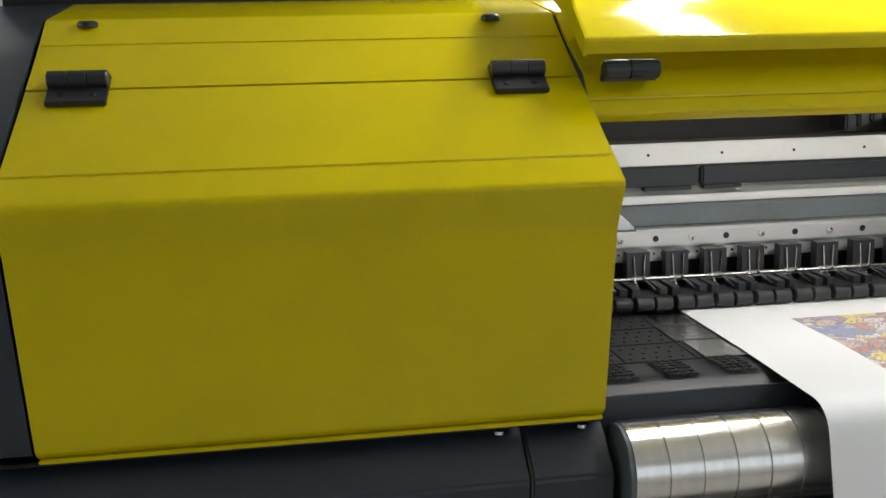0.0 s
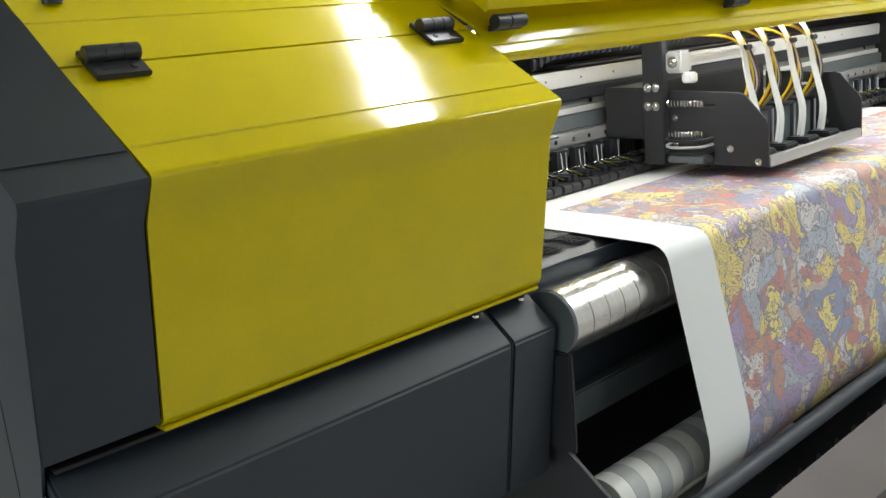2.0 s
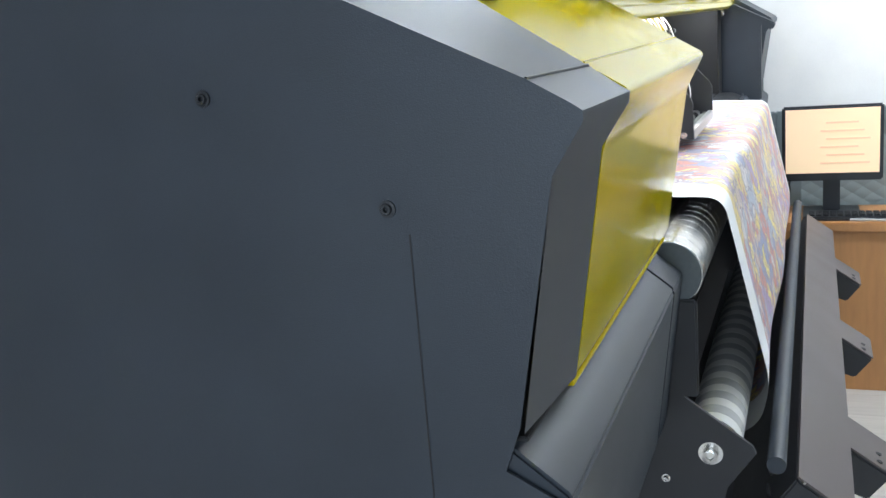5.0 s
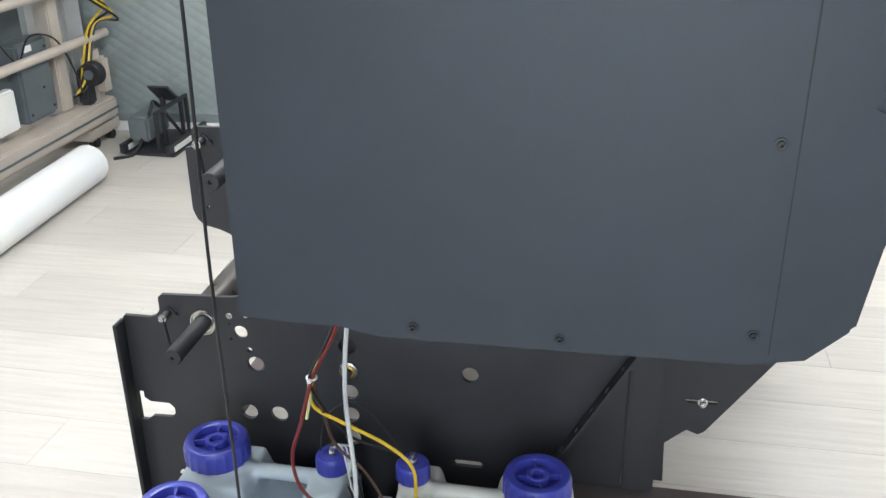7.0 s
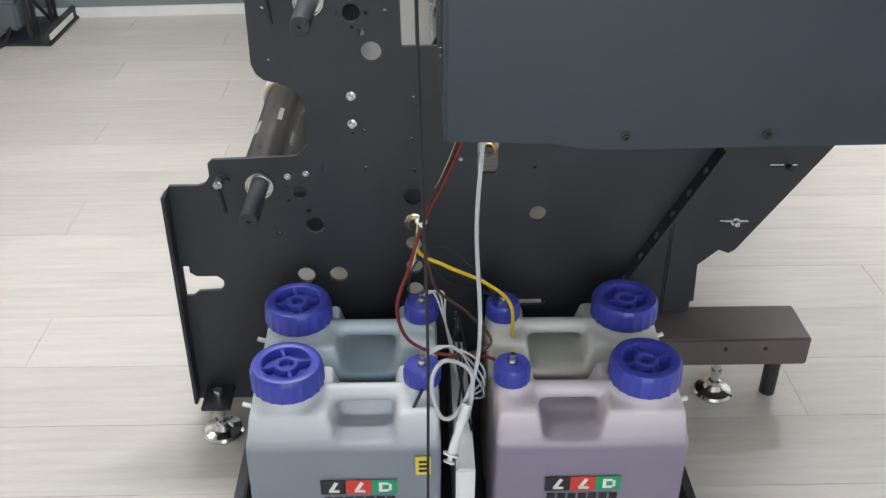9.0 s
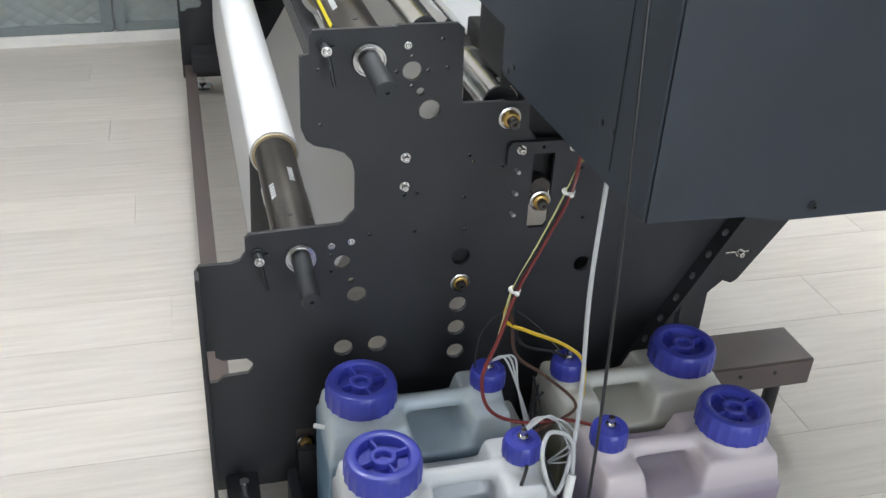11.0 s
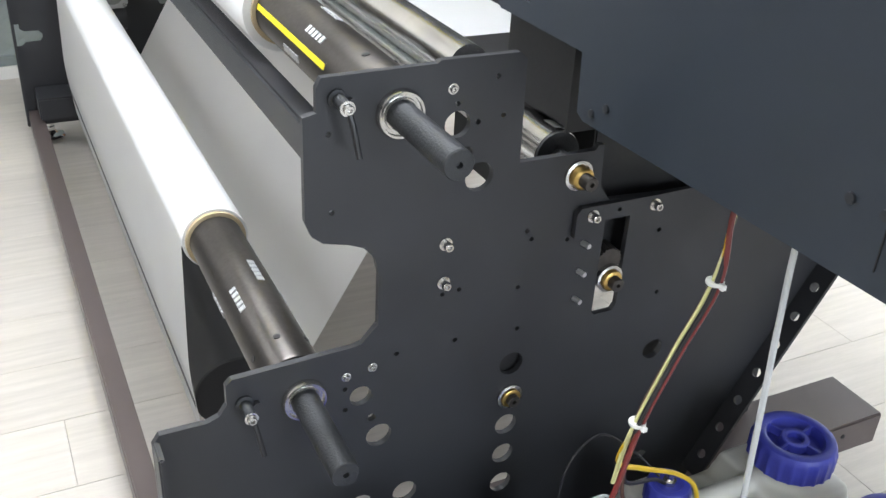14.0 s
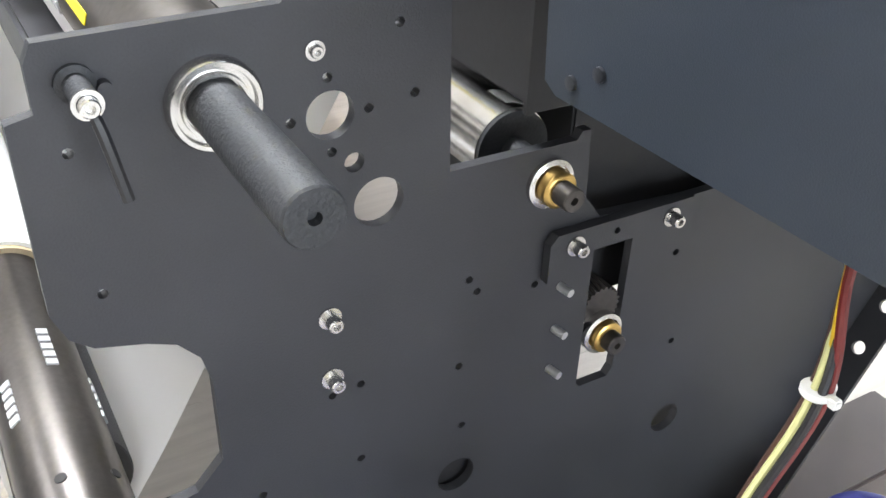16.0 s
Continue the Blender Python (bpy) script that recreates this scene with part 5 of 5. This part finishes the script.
def build_can(x, y, flip, top, liquid, level, label, front):
    t = thing("ink_can", label, "ink can", "ink cans in the tray", (x, y, 0.0))
    s = -1 if flip else 1
    me = CAN.copy()
    me.materials.clear()
    me.materials.append(can_material("can_plastic", top, liquid, level))
    b = part("body", me, None, t)
    if flip:
        b.rotation_euler = (0, 0, math.pi)
    c = part("cap", CAP_BIG, None, t, "blue ribbed screw cap")
    c.location, c.rotation_euler = (0, 0.087 * s, 0.350), (0, 0, x * 9)
    c = part("small_cap", CAP_SMALL, None, t, "small blue cap with a hose fitting")
    c.location = (0, -0.122 * s, 0.352)
    part("fitting", cyl(cyl(bmesh.new(), (0, -0.122 * s, 0.378), (0, -0.122 * s, 0.388), 0.009, 6), (0, -0.122 * s, 0.388), (0, -0.122 * s, 0.400), 0.005, 12), STEEL, t)
    part("vent_nipple", cyl(bmesh.new(), (0, 0.142 * s, 0.300), (0, 0.162 * s, 0.308), 0.004, 10), WHITEP, t)
    if front:
        o = (-0.022 if not flip else 0.010)
        for i, m in enumerate((LOGOK, LOGOR, LOGOG)):
            y = o - 0.040 * (i - 1)
            part("logo_patch", bbox(-0.0838, -0.0829, y - 0.019, y + 0.0205, 0.192, 0.221, 0), m, t)
            if i < 2:
                bm = bbox(-0.0844, -0.0839, -0.003, 0.003, -0.010, 0.010, 0)
                bm.transform(Matrix.Translation((0, y, 0.208)) @ Matrix.Rotation(radians(28), 4, "X"))
                part("logo_stroke", bm, WHITEP, t)
                part("logo_stroke", bbox(-0.0844, -0.0839, y - 0.009, y + 0.0075, 0.196, 0.2005, 0), WHITEP, t)
            else:
                for r4 in ((y + 0.004, y + 0.0095, 0.197, 0.216), (y - 0.006, y + 0.0038, 0.197, 0.2015), (y - 0.006, y + 0.0038, 0.2115, 0.216), (y - 0.0105, y - 0.0062, 0.200, 0.213)):
                    part("logo_stroke", bbox(-0.0844, -0.0839, *r4, 0), WHITEP, t)
        for i in range(7):
            y = o + 0.056 - 0.0165 * i
            part("logo_bar", bbox(-0.0838, -0.0829, y - 0.0125, y, 0.172, 0.185, 0), LOGOK, t)
    return t


W = (0.57, 0.59, 0.60)
ca = build_can(-0.325, 0.008, False, W, (0.22, 0.245, 0.285), 0.297, "milky plastic ink can with grey ink and blue caps", True)
build_can(-0.153, 0.008, False, (0.50, 0.57, 0.61), (0.13, 0.22, 0.31), 0.29, "milky plastic ink can with blue ink and blue caps", False)
build_can(-0.325, -0.376, True, (0.61, 0.55, 0.57), (0.25, 0.215, 0.285), 0.297, "milky plastic ink can with magenta ink and blue caps", True)
build_can(-0.153, -0.376, True, (0.60, 0.60, 0.55), (0.26, 0.25, 0.18), 0.285, "milky plastic ink can with yellow ink and blue caps", False)
part("sticker", bbox(-0.0845, -0.0822, -0.134, -0.110, 0.232, 0.268, 0), LABELY, ca, "small yellow sticker")
for i in range(3):
    part("sticker_mark", bbox(-0.0850, -0.0846, -0.131, -0.115, 0.238 + 0.009 * i, 0.243 + 0.009 * i, 0), LOGOK, ca)


def build_tray():
    t = thing("can_tray", "black steel tray on the floor holding the ink cans", "tray")
    part("tray_floor", bbox(-0.45, -0.03, -0.575, 0.205, 0.0, 0.029, 0.003), BLACK, t)
    for y in (0.185, -0.575):
        part("side_rail", bbox(-0.45, -0.03, y, y + 0.020, 0.0295, 0.11, 0.003), BLACK, t)
    part("rear_rail", bbox(-0.045, -0.03, -0.554, 0.184, 0.0295, 0.16, 0.003), BLACK, t)
    part("divider", bbox(-0.40, -0.06, -0.196, -0.166, 0.0295, 0.23, 0.004), WHITEP, t, "white plastic divider")
    for y in (0.195, -0.565):
        for x in (-0.43, -0.36):
            screw(x, y, 0.08, t, 0.004, 0.003)


build_tray()


def build_tubes():
    def tube(label, pts, r, mat, name="ink_tube"):
        tagged(part(name, sweep(bmesh.new(), pts, r), mat), label, "tube", "ink tubes")

    top = (-0.195, -0.225, 0.90)
    tie1, tie2 = Vector((-0.227, -0.179, 0.735)), Vector((-0.227, -0.115, 0.580))
    for i, (m, lab, rest) in enumerate((
        (RED, "dark red ink tube looping to an ink can", [(-0.235, -0.095, 0.50), (-0.235, -0.075, 0.43), (-0.24, -0.09, 0.37), (-0.25, -0.14, 0.345), (-0.27, -0.21, 0.355), (-0.32, -0.252, 0.372)]),
        (YTUBE, "yellow ink tube looping to an ink can", [(-0.215, -0.11, 0.52), (-0.205, -0.155, 0.485), (-0.195, -0.22, 0.445), (-0.19, -0.262, 0.40), (-0.195, -0.268, 0.335)]),
        (BROWNT, "dark brown ink tube from the bundle", [(-0.21, -0.125, 0.50), (-0.205, -0.14, 0.44), (-0.215, -0.19, 0.40), (-0.26, -0.225, 0.37), (-0.30, -0.14, 0.365), (-0.345, -0.118, 0.36)]),
        (BLKT, "thin black tube from the bundle", [(-0.205, -0.13, 0.50), (-0.18, -0.16, 0.44), (-0.155, -0.225, 0.40), (-0.153, -0.246, 0.385)]),
        (PALEG, "pale yellow tube in the bundle", [(-0.222, -0.108, 0.54), (-0.224, -0.10, 0.50)]),
    )):
        o = Vector(((i % 3 - 1) * 0.0046, (i // 3 - 0.5) * 0.0046, 0))
        o2 = Vector((0.012 * (i - 2), -0.012 * (i - 2), 0))
        tube(lab, [Vector(top) + o2, (-0.213 + 0.003 * i, -0.198 - 0.004 * i, 0.80), tie1 + o, (tie1 + tie2) / 2 + o + Vector((0.004, -0.004, 0.0)), tie2 + o, *rest], 0.0030 if i < 2 else 0.0026, m)
    for p in (tie1, tie2):
        t = tagged(part("cable_tie", lathe(bmesh.new(), [(0.0088, -0.002), (0.0092, -0.0014), (0.0092, 0.0014), (0.0088, 0.002)], p, "z", 16), WHITEP), "white cable tie round the tube bundle", "cable tie", "cable ties")
        part("tie_head", bbox(p.x - 0.0145, p.x - 0.0085, p.y - 0.003, p.y + 0.003, p.z - 0.003, p.z + 0.003, 0.001), WHITEP, t)
    tube("clear silicone tube hanging from the cover", [(-0.286, -0.206, 0.90), (-0.290, -0.203, 0.78), (-0.308, -0.194, 0.62), (-0.312, -0.203, 0.45), (-0.33, -0.195, 0.36), (-0.37, -0.165, 0.32), (-0.39, -0.14, 0.335), (-0.37, -0.128, 0.385), (-0.34, -0.15, 0.40), (-0.335, -0.19, 0.37), (-0.36, -0.185, 0.31), (-0.385, -0.165, 0.29)], 0.0034, CLEAR)
    for k in range(3):
        tube("thin clear hose between the cans", [(-0.325, -0.115, 0.395), (-0.31, -0.14 - 0.01 * k, 0.405), (-0.30, -0.19, 0.38 - 0.012 * k), (-0.29, -0.215, 0.33 - 0.02 * k), (-0.25, -0.19, 0.25)], 0.0018, CLEAR)
        tube("thin clear hose between the cans", [(-0.153, -0.115, 0.395), (-0.165, -0.135 - 0.008 * k, 0.408), (-0.19, -0.155, 0.36), (-0.22, -0.18, 0.28 - 0.02 * k)], 0.0018, CLEAR)
        tube("thin dark hose down between the cans", [(-0.21 - 0.02 * k, -0.17, 0.40), (-0.22, -0.185 + 0.008 * k, 0.33), (-0.25 - 0.03 * k, -0.175 - 0.01 * k, 0.23)], 0.0022, BLKT)
    tube("thin black tube into the can's neck", [(-0.155, -0.09, 0.34), (-0.14, -0.10, 0.44), (-0.13, -0.15, 0.475), (-0.14, -0.20, 0.44), (-0.153, -0.235, 0.40)], 0.0016, BLKT)
    tube("thin black tube into the can's neck", [(-0.345, -0.118, 0.36), (-0.36, -0.11, 0.35), (-0.372, -0.100, 0.335)], 0.0028, BLKT)
    # syringe
    p, q = Vector((-0.365, -0.182, 0.335)), Vector((-0.402, -0.158, 0.268))
    s = tagged(part("syringe", cyl(bmesh.new(), p, q, 0.0068, 16), WHITEP), "white plastic syringe on the end of a hose", "syringe")
    d = (q - p).normalized()
    part("syringe_flange", cyl(bmesh.new(), q, q + d * 0.003, 0.013, 12), WHITEP, s)
    part("plunger", cyl(cyl(bmesh.new(), q, q + d * 0.012, 0.004, 10), q + d * 0.012, q + d * 0.015, 0.009, 12), WHITEP, s)
    tagged(part("hanging_cable", sweep(bmesh.new(), [(-0.46, -0.07, 2.745), (-0.47, -0.085, 1.9), (-0.482, -0.096, 1.5), (-0.494, -0.106, 1.2), (-0.517, -0.112, 0.9), (-0.530, -0.120, 0.6), (-0.541, -0.120, 0.3), (-0.56, -0.122, 0.05), (-0.60, -0.10, 0.004)], 0.0021), BLKT), "thin black cable hanging beside the end cover", "cable")


build_tubes()


# ---------- desk and computer ----------
def build_desk():
    t = thing("desk", "small orange-brown wooden desk against the partition", "desk")
    x0, x1, y0, y1, h = 2.52, 2.84, -1.43, -0.55, 0.645
    part("desktop", bbox(x0 - 0.01, x1, y0 - 0.015, y1, h - 0.035, h, 0.004), DESKM, t)
    part("side_panel", bbox(x0 + 0.02, x1, y0 + 0.002, y0 + 0.022, 0.0, h - 0.036, 0.002), DESKM, t)
    part("front_panel", bbox(x0 + 0.002, x0 + 0.02, y0 + 0.002, y1 - 0.02, 0.0, h - 0.036, 0.002), DESKM, t)
    part("side_panel", bbox(x0 + 0.02, x1, y1 - 0.022, y1 - 0.002, 0.0, h - 0.036, 0.002), DESKM, t)
    part("corner_joint", cyl(bmesh.new(), (x0 + 0.03, y0 - 0.001, h - 0.05), (x0 + 0.03, y0 + 0.003, h - 0.05), 0.006, 10), TAPE, t)
    m = thing("monitor", "black flat computer monitor with a beige lit screen", "monitor")
    part("screen_case", bbox(2.655, 2.685, -1.235, -0.885, 0.775, 1.055, 0.006), PLASTIC, m)
    part("screen", bbox(2.652, 2.6545, -1.222, -0.898, 0.805, 1.044, 0), SCREEN, m, "lit beige screen")
    for i in range(6):
        part("screen_line", bbox(2.6505, 2.6518, -1.19 + 0.02 * (i % 3), -1.02 - 0.02 * (i % 2), 0.84 + 0.03 * i, 0.846 + 0.03 * i, 0), BARM, m)
    part("stand", bbox(2.68, 2.70, -1.09, -1.03, h + 0.012, 0.85, 0.003), PLASTIC, m)
    part("foot", bbox(2.64, 2.78, -1.16, -0.96, h, h + 0.012, 0.004), PLASTIC, m)
    k = thing("keyboard", "black computer keyboard on the desk", "keyboard")
    base = part("key_base", bbox(2.54, 2.63, -1.31, -0.96, h, h + 0.016, 0.004), PLASTIC, k)
    first = None
    for r in range(4):
        for c in range(13):
            p = (2.552 + 0.019 * r, -1.295 + 0.0245 * c, h + 0.017)
            if first is None:
                first = part("key", bbox(0, 0.015, 0, 0.020, 0, 0.005, 0.001), RUBBER, k)
                first.location = p
            else:
                again(first, p, k)
    mo = thing("computer_mouse", "white computer mouse on the desk", "mouse")
    bm = bmesh.new()
    bmesh.ops.create_uvsphere(bm, u_segments=20, v_segments=10, radius=1)
    bm.transform(Matrix.Translation((2.60, -1.375, h + 0.002)) @ Matrix.Diagonal((0.05, 0.03, 0.03, 1)))
    bmesh.ops.delete(bm, geom=[v for v in bm.verts if v.co.z < h], context="VERTS")
    part("shell", bm, WHITEP, mo)
    tagged(part("pen", cyl(bmesh.new(), (2.53, -1.24, h + 0.005), (2.54, -1.12, h + 0.005), 0.005, 10), GREY), "grey pen lying on the desk", "pen")


build_desk()


def build_chair():
    t = thing("office_chair", "black office chair with chromed star base", "chair", at=(2.2, -1.775, 0))
    part("seat", bbox(-0.23, 0.23, -0.23, 0.24, 0.395, 0.465, 0.034, 5), RUBBER, t)
    part("column", cyl(bmesh.new(), (0, 0, 0.11), (0, 0, 0.40), 0.022, 20), PLASTIC, t)
    for i in range(5):
        a = 2 * math.pi * i / 5 + 1.2
        d = Vector((math.cos(a), math.sin(a), 0))
        part("base_arm", cyl(bmesh.new(), d * 0.02 + Vector((0, 0, 0.115)), d * 0.29 + Vector((0, 0, 0.085)), 0.017, 12, 0.012), CHROME, t)
        w = part("castor", bbox(d.x * 0.29 - 0.012, d.x * 0.29 + 0.012, d.y * 0.29 - 0.012, d.y * 0.29 + 0.012, 0.045, 0.085, 0.003), PLASTIC, t)
        n = Vector((-d.y, d.x, 0))
        for s in (-1, 1):
            c = d * 0.30 + Vector((0, 0, 0.026)) + n * s * 0.008
            part("wheel", cyl(bmesh.new(), c, c + n * s * 0.014, 0.026, 18), RUBBER, w)
    part("armrest", sweep(bmesh.new(), [(0.02, 0.20, 0.44), (0.02, 0.235, 0.47), (0.02, 0.235, 0.60), (-0.03, 0.235, 0.635), (-0.14, 0.235, 0.63), (-0.17, 0.232, 0.58), (-0.15, 0.225, 0.47), (-0.13, 0.20, 0.44)], 0.014, 10), PLASTIC, t)
    part("backrest", bbox(-0.19, 0.19, -0.27, -0.22, 0.56, 0.90, 0.022, 4), RUBBER, t)
    part("back_bar", bbox(-0.03, 0.03, -0.255, -0.235, 0.42, 0.57, 0.004), PLASTIC, t)


build_chair()


# ---------- the other machine and clutter behind ----------
def build_plotter():
    t = thing("old_plotter", "older beige roll plotter with open rails and loose cables", "plotter")
    y = 1.80
    part("base_beam", bbox(0.2, 2.53, y - 0.05, y + 0.06, 0.105, 0.20, 0.012), BEIGE, t)
    part("base_groove", bbox(0.2, 2.53, y - 0.053, y - 0.051, 0.145, 0.155, 0), SLATE, t)
    leg = part("leg", bbox(2.40, 2.53, y - 0.055, y + 0.05, 0.201, 0.425, 0.04, 6), BEIGE, t)
    part("leg_opening", bbox(2.34, 2.399, y - 0.03, y + 0.03, 0.201, 0.36, 0.01), BLACK, t)
    drum = part("motor_drum", lathe(bmesh.new(), [(0.02, -0.03), (0.05, -0.028), (0.055, -0.02), (0.055, 0.02), (0.05, 0.028), (0.02, 0.03)], (2.355, y - 0.05, 0.345), "x", 28), RUBBER, t, "black ribbed motor drum")
    part("drum_hub", cyl(bmesh.new(), (2.318, y - 0.05, 0.345), (2.325, y - 0.05, 0.345), 0.022, 18), SLATE, drum)
    part("foot_plate", bbox(2.30, 2.56, y - 0.03, y + 0.5, 0.04, 0.104, 0.01), BEIGE, t)
    for x in (2.36, 2.5):
        part("castor", cyl(bmesh.new(), (x, y - 0.02, 0.022), (x, y + 0.015, 0.022), 0.022, 16), RUBBER, t)
    part("lower_tube", cyl(bmesh.new(), (0.2, y - 0.02, 0.50), (2.56, y - 0.02, 0.485), 0.020, 20), BEIGE, t)
    part("upper_tube", cyl(bmesh.new(), (0.2, y - 0.02, 0.728), (2.40, y - 0.02, 0.722), 0.020, 20), BEIGE, t)
    part("side_post", bbox(2.22, 2.30, y + 0.03, y + 0.10, 0.201, 0.80, 0.006), BEIGE, t)
    part("side_post", bbox(2.44, 2.60, y + 0.10, y + 0.30, 0.105, 0.98, 0.02), GREY, t)
    part("back_plate", bbox(0.2, 2.215, y + 0.16, y + 0.17, 0.201, 0.86, 0.002), SLATE, t)
    part("glass_door", bbox(1.30, 2.20, y + 0.045, y + 0.05, 0.24, 0.48, 0.001), SLATE, t)
    part("dark_roll", cyl(bmesh.new(), (0.2, y + 0.06, 0.80), (2.42, y + 0.06, 0.79), 0.062, 28), RUBBER, t)
    part("blue_strip", bbox(0.2, 2.45, y - 0.01, y + 0.04, 0.925, 0.955, 0.003), material("blue_strip", (0.02, 0.24, 0.55), 0.4), t, "bright blue strip")
    part("top_cover", bbox(0.2, 2.45, y - 0.06, y + 0.32, 0.975, 1.09, 0.012), BEIGE, t)
    part("end_box", bbox(2.46, 2.60, y - 0.04, y + 0.09, 0.80, 0.97, 0.01), WHITEP, t)
    for i, m in enumerate((YTUBE, BLKT, YTUBE, BLKT)):
        o = 0.02 * i
        part("loose_cable", sweep(bmesh.new(), [(2.45 + o, y - 0.05, 0.96), (2.48 + o, y - 0.07, 0.84 - o), (2.42 - o, y - 0.06, 0.70), (2.50, y - 0.07 - o, 0.62 - o), (2.40 + o, y - 0.04, 0.54), (2.34, y - 0.03, 0.42 - 2 * o), (2.32 - o, y, 0.26)], 0.0055, 6), m, t)
    part("red_harness", sweep(bmesh.new(), [(2.56, y - 0.06, 1.25), (2.54, y - 0.07, 1.0), (2.57, y - 0.08, 0.80), (2.62, y - 0.06, 0.70)], 0.018, 8), RED, t)
    c = part("control_box", bbox(1.92, 2.14, y + 0.0, y + 0.10, 0.235, 0.56, 0.012), SLATE, t, "dark grey control box behind the rails")
    part("box_label", bbox(1.97, 2.02, y - 0.0025, y - 0.0005, 0.52, 0.545, 0), WHITEP, c)
    for bx, bz in ((1.95, 0.27), (2.11, 0.27), (2.11, 0.52), (2.06, 0.36)):
        part("box_screw", cyl(bmesh.new(), (bx, y - 0.004, bz), (bx, y - 0.0005, bz), 0.006, 10), BLACK, c)
    part("lower_tray", bbox(1.2, 1.88, y + 0.01, y + 0.12, 0.235, 0.40, 0.008), WHITEP, t)
    part("inner_wire", sweep(bmesh.new(), [(1.80, y - 0.01, 0.60), (1.90, y - 0.015, 0.50), (2.0, y - 0.015, 0.58), (2.16, y - 0.02, 0.54), (2.26, y - 0.02, 0.40), (2.30, y - 0.03, 0.24)], 0.004, 6), BLKT, t)


build_plotter()


def build_floor_clutter():
    t = thing("paper_roll", "white paper roll lying on the floor", "paper roll")
    a, b = Vector((0.15, 1.50, 0.082)), Vector((1.93, 1.57, 0.082))
    part("paper", cyl(bmesh.new(), a, b, 0.081, 40, ri=0.045), PAPER, t)
    part("core", cyl(bmesh.new(), a, b, 0.0445, 32, ri=0.039), CORE, t)
    r = thing("black_rack", "black steel rack lying by the wall", "rack")
    part("base", bbox(2.28, 2.66, 1.37, 1.62, 0.0, 0.012, 0.002), BLACK, r)
    for y in (1.38, 1.60):
        part("rail", bbox(2.26, 2.66, y, y + 0.02, 0.013, 0.055, 0.002), BLACK, r)
        part("white_strip", bbox(2.30, 2.60, y - 0.006, y - 0.001, 0.018, 0.042, 0.001), WHITEP, r)
    for x in (2.33, 2.40, 2.58, 2.64):
        part("post", bbox(x, x + 0.016, 1.46, 1.476, 0.013, 0.17, 0.002), BLACK, r)
    part("top_bar", bbox(2.33, 2.656, 1.46, 1.476, 0.171, 0.187, 0.002), BLACK, r)
    part("motor_box", bbox(2.30, 2.50, 1.49, 1.59, 0.056, 0.17, 0.012), SLATE, r)
    part("tilted_lid", bbox(-0.07, 0.07, -0.05, 0.05, -0.006, 0.006, 0.002, m=Matrix.Translation((2.56, 1.53, 0.21)) @ Matrix.Rotation(radians(40), 4, "Y")), BLACK, r)
    part("lid_leg", bbox(2.53, 2.55, 1.52, 1.54, 0.056, 0.20, 0.002), BLACK, r)
    part("cable", sweep(bmesh.new(), [(2.2, 1.62, 0.008), (2.28, 1.55, 0.02), (2.36, 1.50, 0.19), (2.46, 1.52, 0.19), (2.52, 1.44, 0.03)], 0.008, 8), BLKT, r)


build_floor_clutter()


# ---------- floor planks ----------
def build_planks():
    floor = bpy.data.objects["floor"]
    w, l = 0.192, 1.22
    first = None
    for i in range(24):
        off = (i * 0.437) % l
        for j in range(-1, 5):
            x, y = -1.75 + i * w, -2.4 + j * l + off
            if first is None:
                first = part("plank", bbox(0.0004, w - 0.0004, 0.0004, l - 0.0004, -0.006, 0.0, 0.0005, 1), FLOORM, floor)
                first.location = (x, y, 0)
            else:
                again(first, (x, y, 0), floor)


build_planks()
